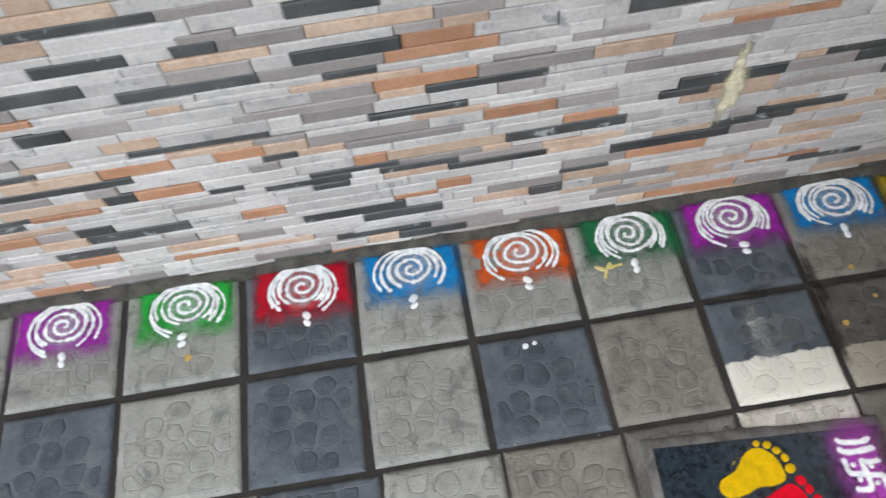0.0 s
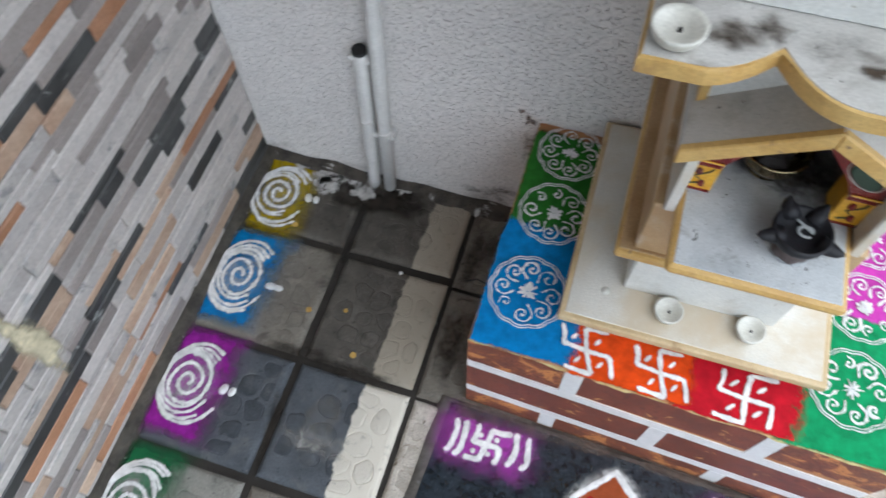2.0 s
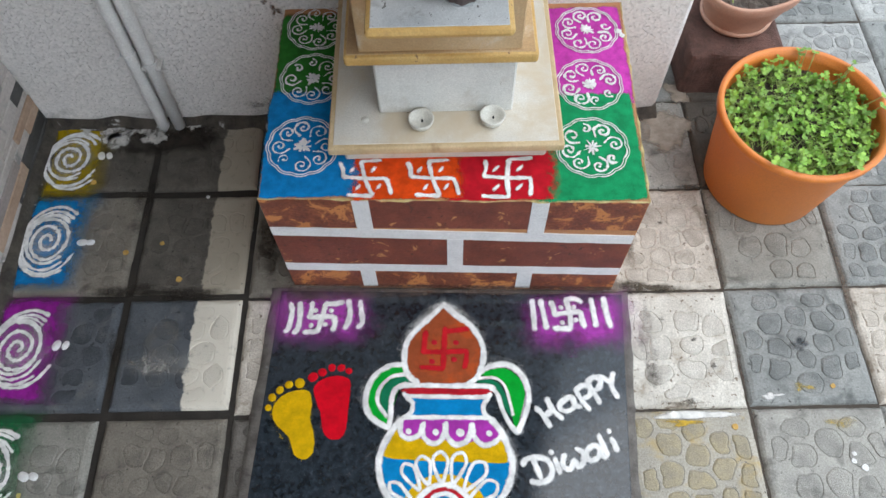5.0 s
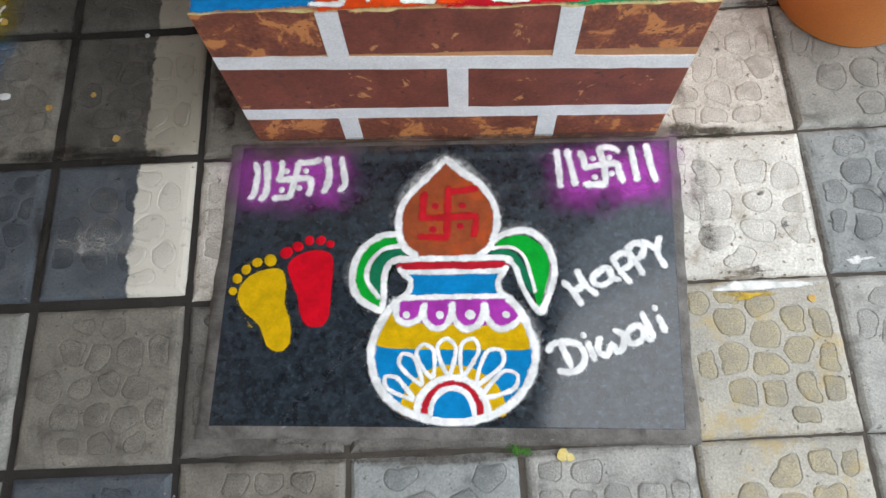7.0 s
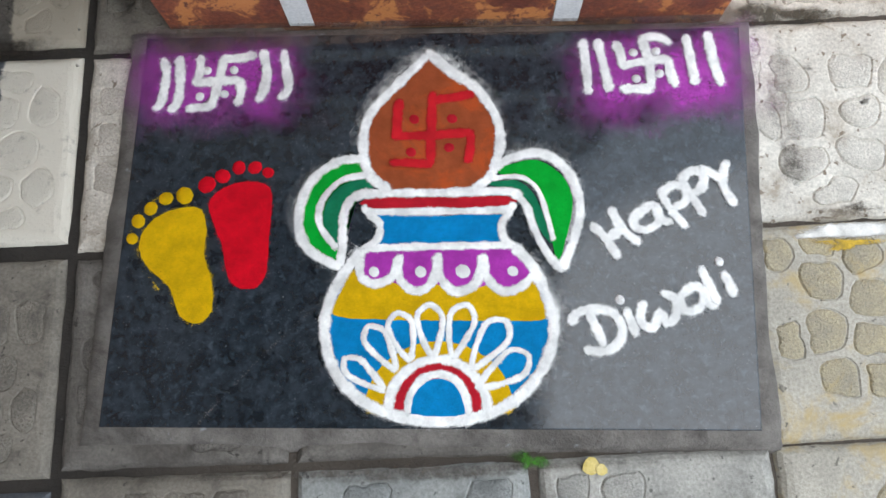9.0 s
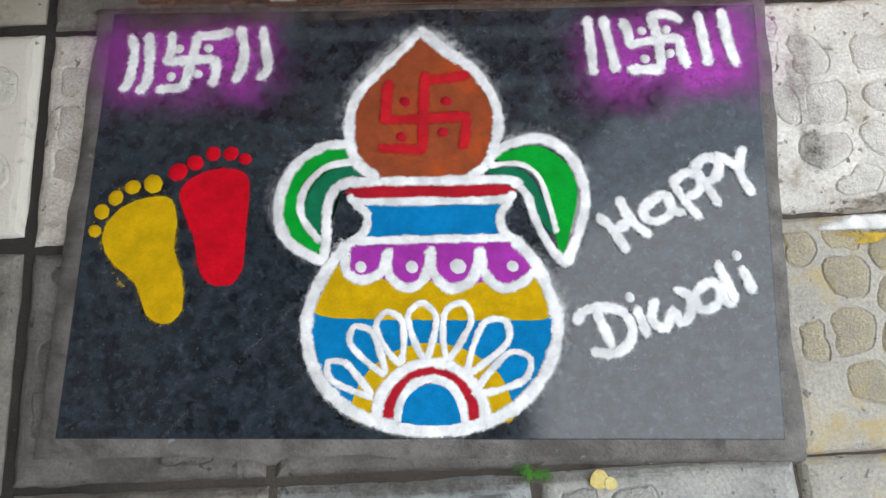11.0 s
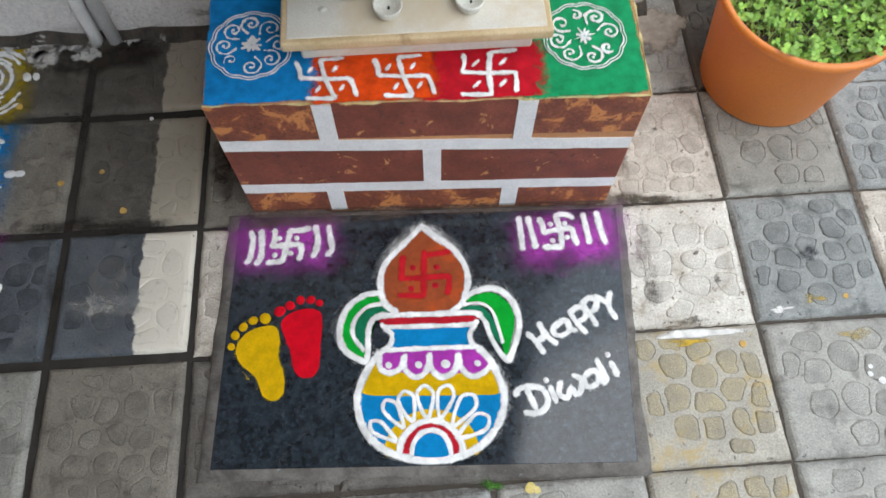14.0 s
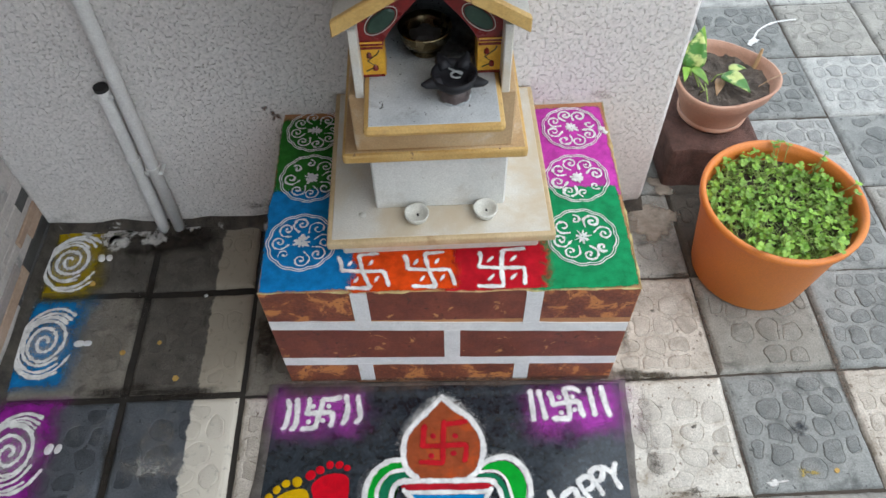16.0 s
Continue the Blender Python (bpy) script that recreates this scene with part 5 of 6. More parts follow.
kalash.fill('dark_green', [(0.573, -0.230), (0.613, -0.228), (0.634, -0.248), (0.645, -0.281), (0.653, -0.317), (0.635, -0.292), (0.619, -0.254), (0.593, -0.238)], 2)
kalash.line([(0.581, -0.209), (0.611, -0.195), (0.650, -0.192), (0.682, -0.220), (0.694, -0.266), (0.683, -0.310), (0.662, -0.353)], 0.0116)
kalash.line([(0.577, -0.224), (0.616, -0.223), (0.639, -0.241), (0.649, -0.278), (0.655, -0.313)], 0.0066)
kalash.line([(0.604, -0.245), (0.622, -0.262), (0.631, -0.296), (0.646, -0.331), (0.662, -0.353)], 0.0099)
# the red mark on the coconut
kalash.line([(0.505, -0.095), (0.501, -0.149), (0.498, -0.199)], 0.0116, tint='red')
kalash.line([(0.448, -0.156), (0.499, -0.157), (0.555, -0.156)], 0.0116, tint='red')
kalash.line([(0.505, -0.105), (0.532, -0.103), (0.560, -0.099)], 0.0116, tint='red')
kalash.line([(0.555, -0.156), (0.553, -0.178), (0.548, -0.198)], 0.0116, tint='red')
kalash.line([(0.498, -0.199), (0.473, -0.196), (0.446, -0.194)], 0.0116, tint='red')
kalash.line([(0.458, -0.104), (0.455, -0.131), (0.453, -0.157)], 0.0116, tint='red')
kalash.dot('red', [(0.478, -0.132)][0], 0.0068, 4)
kalash.dot('red', [(0.530, -0.134)][0], 0.0068, 4)
kalash.dot('red', [(0.472, -0.180)][0], 0.0068, 4)
kalash.dot('red', [(0.524, -0.176)][0], 0.0068, 4)
blessing_left.line([(0.126, -0.023), (0.132, -0.043), (0.127, -0.086), (0.118, -0.098)], 0.0120)
blessing_left.line([(0.149, -0.022), (0.152, -0.052), (0.150, -0.087), (0.140, -0.102)], 0.0120)
blessing_left.line([(0.213, -0.026), (0.206, -0.064), (0.196, -0.100)], 0.0120)
blessing_left.line([(0.172, -0.061), (0.204, -0.061), (0.235, -0.060)], 0.0120)
blessing_left.line([(0.211, -0.026), (0.235, -0.027), (0.256, -0.022)], 0.0120)
blessing_left.line([(0.236, -0.061), (0.238, -0.079), (0.233, -0.097)], 0.0120)
blessing_left.line([(0.196, -0.099), (0.181, -0.099), (0.164, -0.101)], 0.0120)
blessing_left.line([(0.179, -0.022), (0.180, -0.041), (0.175, -0.062)], 0.0120)
blessing_left.line([(0.268, -0.018), (0.274, -0.051), (0.270, -0.076), (0.262, -0.093)], 0.0120)
blessing_left.line([(0.297, -0.020), (0.302, -0.052), (0.304, -0.078), (0.293, -0.091)], 0.0120)
blessing_left.dot('white', [(0.189, -0.043)][0], 0.0060, 3)
blessing_left.dot('white', [(0.227, -0.044)][0], 0.0060, 3)
blessing_left.dot('white', [(0.180, -0.082)][0], 0.0060, 3)
blessing_left.dot('white', [(0.214, -0.080)][0], 0.0060, 3)
blessing_right.line([(0.719, -0.027), (0.720, -0.067), (0.720, -0.106)], 0.0120)
blessing_right.line([(0.739, -0.028), (0.745, -0.069), (0.749, -0.103)], 0.0120)
blessing_right.line([(0.801, -0.028), (0.808, -0.064), (0.807, -0.105)], 0.0120)
blessing_right.line([(0.768, -0.068), (0.802, -0.063), (0.834, -0.061)], 0.0120)
blessing_right.line([(0.801, -0.028), (0.822, -0.026), (0.840, -0.036)], 0.0120)
blessing_right.line([(0.834, -0.061), (0.836, -0.083), (0.841, -0.102)], 0.0120)
blessing_right.line([(0.807, -0.105), (0.790, -0.104), (0.766, -0.103)], 0.0120)
blessing_right.line([(0.764, -0.033), (0.770, -0.051), (0.770, -0.068)], 0.0120)
blessing_right.line([(0.863, -0.028), (0.866, -0.067), (0.868, -0.100)], 0.0120)
blessing_right.line([(0.894, -0.025), (0.897, -0.069), (0.903, -0.103)], 0.0120)
blessing_right.dot('white', [(0.788, -0.048)][0], 0.0060, 3)
blessing_right.dot('white', [(0.820, -0.048)][0], 0.0060, 3)
blessing_right.dot('white', [(0.788, -0.088)][0], 0.0060, 3)
blessing_right.dot('white', [(0.821, -0.082)][0], 0.0060, 3)
greeting_happy.line([(0.707, -0.295), (0.722, -0.312), (0.737, -0.340)], 0.0110)
greeting_happy.line([(0.734, -0.274), (0.746, -0.302), (0.766, -0.322)], 0.0110)
greeting_happy.line([(0.724, -0.316), (0.746, -0.302)], 0.0110)
greeting_happy.line([(0.783, -0.274), (0.764, -0.287), (0.764, -0.301), (0.779, -0.305), (0.795, -0.295), (0.794, -0.274), (0.780, -0.273)], 0.0110)
greeting_happy.line([(0.792, -0.273), (0.799, -0.293), (0.811, -0.295)], 0.0110)
greeting_happy.line([(0.802, -0.256), (0.815, -0.282), (0.830, -0.303)], 0.0110)
greeting_happy.line([(0.801, -0.258), (0.820, -0.245), (0.836, -0.252), (0.832, -0.270), (0.816, -0.277)], 0.0110)
greeting_happy.line([(0.830, -0.237), (0.844, -0.264), (0.855, -0.288)], 0.0110)
greeting_happy.line([(0.830, -0.239), (0.848, -0.226), (0.862, -0.235), (0.856, -0.252), (0.842, -0.259)], 0.0110)
greeting_happy.line([(0.860, -0.224), (0.874, -0.232), (0.886, -0.244)], 0.0110)
greeting_happy.line([(0.894, -0.216), (0.886, -0.247), (0.898, -0.276)], 0.0110)
greeting_diwali.line([(0.669, -0.424), (0.676, -0.412), (0.695, -0.407), (0.720, -0.411), (0.733, -0.430), (0.727, -0.451), (0.708, -0.461), (0.684, -0.458)], 0.0110)
greeting_diwali.line([(0.692, -0.410), (0.700, -0.431), (0.708, -0.454)], 0.0110)
greeting_diwali.line([(0.740, -0.409), (0.745, -0.426), (0.750, -0.442)], 0.0110)
greeting_diwali.line([(0.763, -0.401), (0.757, -0.425), (0.772, -0.434), (0.783, -0.415), (0.790, -0.429), (0.802, -0.421), (0.805, -0.399), (0.789, -0.390)], 0.0110)
greeting_diwali.line([(0.831, -0.381), (0.812, -0.396), (0.815, -0.414), (0.833, -0.412), (0.842, -0.394), (0.832, -0.381)], 0.0110)
greeting_diwali.line([(0.843, -0.385), (0.846, -0.407), (0.855, -0.410)], 0.0110)
greeting_diwali.line([(0.842, -0.360), (0.850, -0.383), (0.858, -0.406)], 0.0110)
greeting_diwali.line([(0.870, -0.368), (0.876, -0.382), (0.880, -0.397)], 0.0110)
greeting_diwali.dot('white', [(0.734, -0.396)][0], 0.0060, 3)
greeting_diwali.dot('white', [(0.867, -0.352)][0], 0.0060, 3)
foot_yellow.fill('yellow', [(0.144, -0.247), (0.182, -0.244), (0.195, -0.270), (0.193, -0.308), (0.204, -0.347), (0.205, -0.385), (0.188, -0.401), (0.165, -0.390), (0.149, -0.352), (0.117, -0.320), (0.106, -0.292), (0.116, -0.266)], 2)
foot_yellow.dot('yellow', [(0.164, -0.226)][0], 0.0113, 2)
foot_yellow.dot('yellow', [(0.139, -0.229)][0], 0.0090, 2)
foot_yellow.dot('yellow', [(0.119, -0.242)][0], 0.0090, 2)
foot_yellow.dot('yellow', [(0.103, -0.259)][0], 0.0090, 2)
foot_yellow.dot('yellow', [(0.096, -0.283)][0], 0.0075, 2)
foot_red.fill('foot_red', [(0.199, -0.234), (0.235, -0.212), (0.277, -0.218), (0.282, -0.251), (0.279, -0.290), (0.276, -0.336), (0.264, -0.356), (0.242, -0.357), (0.226, -0.341), (0.218, -0.302), (0.206, -0.270)], 2)
foot_red.dot('foot_red', [(0.194, -0.212)][0], 0.0113, 2)
foot_red.dot('foot_red', [(0.215, -0.201)][0], 0.0098, 2)
foot_red.dot('foot_red', [(0.237, -0.190)][0], 0.0090, 2)
foot_red.dot('foot_red', [(0.259, -0.191)][0], 0.0090, 2)
foot_red.dot('foot_red', [(0.277, -0.199)][0], 0.0075, 2)

for pts in ([(0.355, -0.42), (0.375, -0.47), (0.42, -0.515), (0.49, -0.535), (0.56, -0.525), (0.62, -0.49), (0.648, -0.43), (0.645, -0.38), (0.62, -0.33)], [(0.36, -0.42), (0.37, -0.36), (0.40, -0.31)],
            [(0.405, -0.17), (0.42, -0.11), (0.5, -0.035), (0.57, -0.09), (0.592, -0.15), (0.59, -0.19)], [(0.405, -0.19), (0.34, -0.21), (0.318, -0.27), (0.36, -0.33)], [(0.6, -0.19), (0.66, -0.195), (0.69, -0.25), (0.665, -0.345)]):
    kalash.dust(pts, 0.05)
kalash.dust([(0.19, -0.53), (0.27, -0.45), (0.37, -0.36)], 0.016, faded("wiped_powder", (0.3, 0.3, 0.3), 0.3, 1.4, 160, 24), 0.5)


yellow_dust, red_dust = faded("yellow_dust", (0.62, 0.42, 0.005), 0.36, 0.5, 520, 60), faded("red_dust", (0.6, 0.005, 0.02), 0.4, 0.55, 520, 60)
for pts in ([(0.125, -0.262), (0.104, -0.295), (0.118, -0.33), (0.15, -0.372), (0.18, -0.398), (0.204, -0.378), (0.198, -0.33), (0.19, -0.27)], [(0.094, -0.275), (0.10, -0.25), (0.13, -0.226), (0.165, -0.222)]):
    foot_yellow.dust(pts, 0.024, yellow_dust, 0.36)
for pts in ([(0.196, -0.235), (0.206, -0.28), (0.223, -0.34), (0.25, -0.358), (0.272, -0.338), (0.279, -0.28), (0.276, -0.22)], [(0.19, -0.215), (0.235, -0.19), (0.277, -0.198)]):
    foot_red.dust(pts, 0.018, red_dust, 0.34)


# ---- spiral rangoli along the clad wall ----
PATCH = dict(purple=(0.30, 0.02, 0.30), green=(0.02, 0.30, 0.04), red=(0.42, 0.006, 0.02), blue=(0.005, 0.19, 0.46), orange=(0.60, 0.09, 0.008), moss=(0.015, 0.13, 0.05), yellow=(0.36, 0.26, 0.005))
PATCH_MAT = {k: faded(k + "_patch", v, 0.16, 1.0, 230, 22) for k, v in PATCH.items()}


def spiral_rangoli(y, colour, squash, twist):
    d = Drawing("spiral_rangoli", f"white poured spiral with two dots on {colour} powder", "rangoli", 0.0012, "spiral rangoli along the wall")
    bm = brushed(WALL_X + 0.012, -0.388, y - 0.156, y + 0.156, 0.0016, (0.025, 0.105, 0.05, 0.05), 18)
    for v in bm.verts:
        v.co.x += 0.012 * noise.noise(Vector((v.co.x * 9, v.co.y * 9, y)))
    part("colour_patch", bm, PATCH_MAT[colour], d.root, f"{colour} powder patch")
    cx, n, turns, ph = -0.526, 120, 2.45, 7.7 * y
    part("white_dust", dusting(blob((cx + 0.006, y), 0.088, 24, 0.2), 0.0021, 0.04, 0.32), white_haze, d.root)
    pts = []
    for k in range(n):
        f = k / (n - 1)
        a = twist + f * turns * 6.2832
        r = 0.006 + 0.056 * f ** 0.95
        w = Vector((noise.noise(Vector((k * 0.09, ph, 0))), noise.noise(Vector((k * 0.09, ph, 8))), 0)) * (0.002 + 0.006 * f)
        pts.append(Vector((cx + r * 0.95 * math.cos(a), y + squash * r * math.sin(a) * 1.12, 0)) + w)
    d.line(pts, 0.0082, name="spiral_line", rough=0.5)
    # loose outer sweeps that cross one another on the wall side and stay open towards the yard
    sr = random.Random(int(1000 * (y + 9)))
    for r in (0.063, 0.072, 0.081, 0.090):
        a0, a1 = sr.uniform(0.5, 1.1), 6.2832 - sr.uniform(0.3, 1.2)
        ox, oy = (r - 0.062) * 0.45 + sr.uniform(-0.003, 0.003), sr.uniform(-0.008, 0.008)
        sweep = [(max(WALL_X + 0.018, cx + ox + r * 0.92 * math.cos(a)), y + oy + squash * r * 1.12 * math.sin(a)) for a in (a0 + (a1 - a0) * k / 9 for k in range(10))]
        d.line(sweep, sr.uniform(0.0062, 0.0088), name="spiral_line", rough=0.5)
    for x, r in ((-0.438, 0.0125), (-0.416, 0.0105)):
        part("dot", lathe([(r, 0), (r * 0.8, 0.0025), (0, 0.004)], 14, (x + 0.004 * math.sin(y * 40), y + 0.01 * math.sin(y * 31), 0.001), lambda a, z: 1 + 0.18 * math.sin(2 * a + y * 9)), white_powder, d.root, soft=True)


white_haze = faded("white_haze", (0.8, 0.8, 0.79), 0.1, 0.9, 330, 30)
for i, (y, colour) in enumerate(((-2.01, "purple"), (-1.668, "green"), (-1.343, "red"), (-1.035, "blue"), (-0.730, "orange"), (-0.42, "moss"), (-0.123, "purple"), (0.175, "blue"), (0.435, "yellow"))):
    spiral_rangoli(y, colour, 0.98 + 0.05 * math.sin(i * 2.1), 0.8 * i + 0.5)

# ---- small litter ----
M_smear = surface("yellow_smear", (0.55, 0.42, 0.1), (0.7, 0.58, 0.25), 50, 0.9, 0.4)
for k, pts in enumerate(([(-0.445, -0.49), (-0.425, -0.505), (-0.40, -0.515)], [(-0.43, -0.505), (-0.435, -0.46)], [(-0.425, -0.51), (-0.44, -0.535)])):
    part("powder_smear", stroke(bmesh.new(), spline(pts, 0.005), 0.009, 0.0005, 0.0025, False, 0.4), M_smear, None)
    tagged(bpy.context.scene.objects[-1], "spilled yellow powder smear on a paver", "powder smear", "yellow smears")


def litter(name, x, y, r, z, mat, label, category, group):
    ob = part(name, prism(blob((x, y), r, 11, 0.3), z - 0.001, z + 0.0012), mat)
    return tagged(ob, label, category, group)


for x, y, r in ((-0.315, 0.135, 0.007), (-0.225, 0.16, 0.006), (-0.165, 0.055, 0.008), (-0.445, 0.355, 0.008), (1.155, -0.345, 0.007), (1.40, -0.255, 0.006), (-0.37, -1.66, 0.010), (0.98, -0.70, 0.008)):
    litter("petal", x, y, r, 0.001, M_orange_petal, "fallen orange marigold petal on a paver", "petal", "fallen petals")
for x, y, r in ((1.40, -0.425, 0.006), (1.42, -0.44, 0.008), (1.405, -0.41, 0.005), (-0.125, 0.30, 0.005), (-0.245, -0.77, 0.008), (-0.25, -0.745, 0.006)):
    litter("paint_fleck", x, y, r, 0.001, white_powder, "fleck of white powder on a paver", "paint fleck", "white flecks")
for x, y, r in ((0.680, -0.600, 0.011), (0.692, -0.604, 0.007)):
    litter("leaf_scrap", x, y, r, 0.002 if r > 0.01 else 0.0032, M_smear, "dry yellow leaf scrap on a paver", "leaf scrap", "leaf scraps")
sp = part("powder_splash", stroke(bmesh.new(), spline([(1.66, 1.27), (1.70, 1.34), (1.77, 1.385), (1.86, 1.40)], 0.008), 0.007, 0.001, 0.002, False, 0.5), white_powder)
stroke_bm = bmesh.new()
stroke_bm.from_mesh(sp.data)
stroke(stroke_bm, spline([(1.645, 1.262), (1.665, 1.285), (1.69, 1.29)], 0.006), 0.022, 0.001, 0.002, False, 0.6)
stroke_bm.to_mesh(sp.data)
tagged(sp, "white splash of lime across a slate paver", "splash")
bm = bmesh.new()
tube(bm, [(0.045, 0.325, 0.006), (0.07, 0.335, 0.012), (0.10, 0.33, 0.008), (0.125, 0.345, 0.007)], 0.0022, 5)
tagged(part("twig", bm, M_black), "thin dark twig beside the plinth", "twig")

spills = root("powder_spills", "thin spills of white, green and dark powder on the pavers", "spill")
for nm, x, y, sx, sy, col, core in (("white_spill", 1.255, -0.276, 0.035, 0.012, (0.7, 0.69, 0.67), 0.7), ("white_spill", 1.06, -0.318, 0.11, 0.013, (0.72, 0.71, 0.68), 0.85), ("dark_spill", 1.345, -0.155, 0.045, 0.03, (0.045, 0.05, 0.06), 0.5),
                                    ("green_spill", 0.605, -0.590, 0.03, 0.022, (0.05, 0.16, 0.02), 0.6), ("white_spill", -0.19, -0.165, 0.05, 0.04, (0.55, 0.54, 0.52), 0.5), ("pale_wear", -0.20, -0.14, 0.095, 0.13, (0.26, 0.25, 0.235), 0.42), ("yellow_spill", 1.05, -0.335, 0.06, 0.012, (0.6, 0.4, 0.05), 0.6),
                                    ("yellow_spill", 1.33, -0.255, 0.03, 0.02, (0.45, 0.34, 0.1), 0.6), ("yellow_spill", 1.40, -0.34, 0.05, 0.02, (0.5, 0.38, 0.12), 0.5), ("white_spill", 0.46, -0.70, 0.06, 0.03, (0.55, 0.55, 0.55), 0.55)):
    bm = dusting(blob((0, 0), 1, 22, 0.7), 0, 0.6, core)
    bmesh.ops.transform(bm, matrix=Matrix.Translation((x, y, 0.0018)) @ Matrix.Diagonal((sx, sy, 1, 1)), verts=bm.verts[:])
    part(nm, bm, faded(nm, col, 0.25, 0.8, 200, 35), spills)

grime = root("joint_grime", "dark mossy dirt gathered along the paver joints", "dirt")
for x, y, sx, sy, col, core in ((1.00, 0.006, 0.10, 0.035, (0.075, 0.062, 0.045), 0.75), (1.10, -0.135, 0.012, 0.008, (0.09, 0.08, 0.07), 0.6), (1.135, -0.20, 0.011, 0.013, (0.09, 0.08, 0.07), 0.6), (0.985, -0.22, 0.022, 0.05, (0.10, 0.085, 0.07), 0.5), (1.06, -0.285, 0.03, 0.010, (0.10, 0.085, 0.07), 0.5), (1.03, -0.08, 0.011, 0.010, (0.09, 0.08, 0.07), 0.6), (1.07, 0.19, 0.010, 0.008, (0.09, 0.08, 0.07), 0.6), (0.985, -0.15, 0.045, 0.17, (0.17, 0.135, 0.12), 0.42), (1.16, 0.30, 0.07, 0.012, (0.09, 0.075, 0.06), 0.7), (0.985, 0.12, 0.018, 0.16, (0.16, 0.13, 0.10), 0.6),
                                (1.197, 0.14, 0.010, 0.15, (0.10, 0.08, 0.065), 0.6), (1.197, -0.16, 0.010, 0.14, (0.10, 0.08, 0.065), 0.6), (1.05, -0.29, 0.08, 0.014, (0.20, 0.16, 0.115), 0.6), (1.497, -0.02, 0.016, 0.2, (0.13, 0.105, 0.085), 0.7),
                                (0.055, 0.17, 0.05, 0.12, (0.09, 0.07, 0.055), 0.6), (-0.14, -0.17, 0.06, 0.05, (0.4, 0.39, 0.37), 0.45), (0.50, -0.60, 0.36, 0.014, (0.12, 0.105, 0.09), 0.6)):
    bm = dusting(blob((0, 0), 1, 26, 0.6), 0, 0.65, core)
    bmesh.ops.transform(bm, matrix=Matrix.Translation((x, y, 0.0013)) @ Matrix.Diagonal((sx, sy, 1, 1)), verts=bm.verts[:])
    part("grime_patch", bm, faded("joint_grime", col, 0.2, 0.95, 230, 60), grime)

crnd = random.Random(3)
bm = bmesh.new()
for k in range(520):
    if k % 3 == 0:
        x, y = crnd.uniform(-0.6, 1.1), WALL_Y - abs(crnd.gauss(0.01, 0.03))
    elif k % 3 == 1:
        x, y = WALL_X + abs(crnd.gauss(0.012, 0.012)), crnd.uniform(-2.2, 0.57)
    else:
        x, y = (round(crnd.uniform(-1, 7)) * P + crnd.gauss(0, 0.008), crnd.uniform(-0.9, 1.4))
    if 0.05 < x < 0.95 and -0.57 < y < 0.56:
        continue
    r = crnd.uniform(0.0012, 0.0036)
    v = [bm.verts.new((x + r * math.cos(a + k), y + r * math.sin(a + k), 0.0)) for a in (0, 2.1, 4.2)] + [bm.verts.new((x, y, 0.0015 + r))]
    for f in ((0, 1, 3), (1, 2, 3), (2, 0, 3), (2, 1, 0)):
        bm.faces.new([v[q] for q in f])
M_crumb = surface("crumbs", (0.1, 0.085, 0.07), (0.4, 0.38, 0.34), 50, 0.95, 0.4, vary=0.5)
tagged(part("debris", bm, M_crumb), "loose crumbs of mortar and soil on the pavers", "debris", kind="stuff")

# pale cement splashes at the foot of the plaster wall and a cream run on the clad wall
splash = root("cement_splash", "pale dried cement splashes on the pavers under the conduits", "splash")
for x, y, r in ((-0.43, 0.525, 0.068), (-0.36, 0.53, 0.05), (-0.49, 0.54, 0.04), (-0.30, 0.51, 0.04), (-0.20, 0.545, 0.035), (-0.40, 0.49, 0.04)):
    part("splash_patch", dusting(blob((x, y), r, 18, 0.8), 0.0046, r * 0.6, 0.8), faded("cement_splash", (0.55, 0.54, 0.52), 0.4, 0.7, 260, 50, 0.5, 2.4), splash)
mud = root("wet_mud", "dark wet mud washed over the pavers below the conduits", "mud")
for x, y, sx, sy, core in ((-0.22, 0.50, 0.14, 0.075, 0.85), (-0.36, 0.47, 0.10, 0.06, 0.6), (-0.29, 0.30, 0.05, 0.10, 0.55), (-0.30, 0.02, 0.16, 0.03, 0.7), (-0.14, 0.01, 0.15, 0.028, 0.7), (0.05, 0.40, 0.06, 0.16, 0.6), (-0.29, -0.14, 0.03, 0.14, 0.6), (0.075, 0.12, 0.05, 0.12, 0.5)):
    bm = dusting(blob((0, 0), 1, 26, 0.6), 0, 0.65, core)
    bmesh.ops.transform(bm, matrix=Matrix.Translation((x, y, 0.0030 + 0.0002 * core)) @ Matrix.Diagonal((sx, sy, 1, 1)), verts=bm.verts[:])
    part("mud_patch", bm, faded("wet_mud", (0.034, 0.028, 0.023), 0.2, 1.0, 150, 26), mud)
earth = root("crumbled_mortar", "crumbled sandy mortar spread beside the plinth and wall end", "mortar")
for x, y, r in ((1.02, 0.50, 0.10), (1.13, 0.48, 0.09), (1.18, 0.62, 0.07), (0.97, 0.40, 0.05)):
    part("mortar_patch", dusting(blob((x, y), r, 20, 0.7), 0.0035, r * 0.6, 0.8), faded("crumbled_mortar", (0.36, 0.315, 0.265), 0.3, 0.75, 70, 22), earth)
wall_mark = root("wall_stain", "small brown and white splashes on the plaster beside the plinth", "stain")
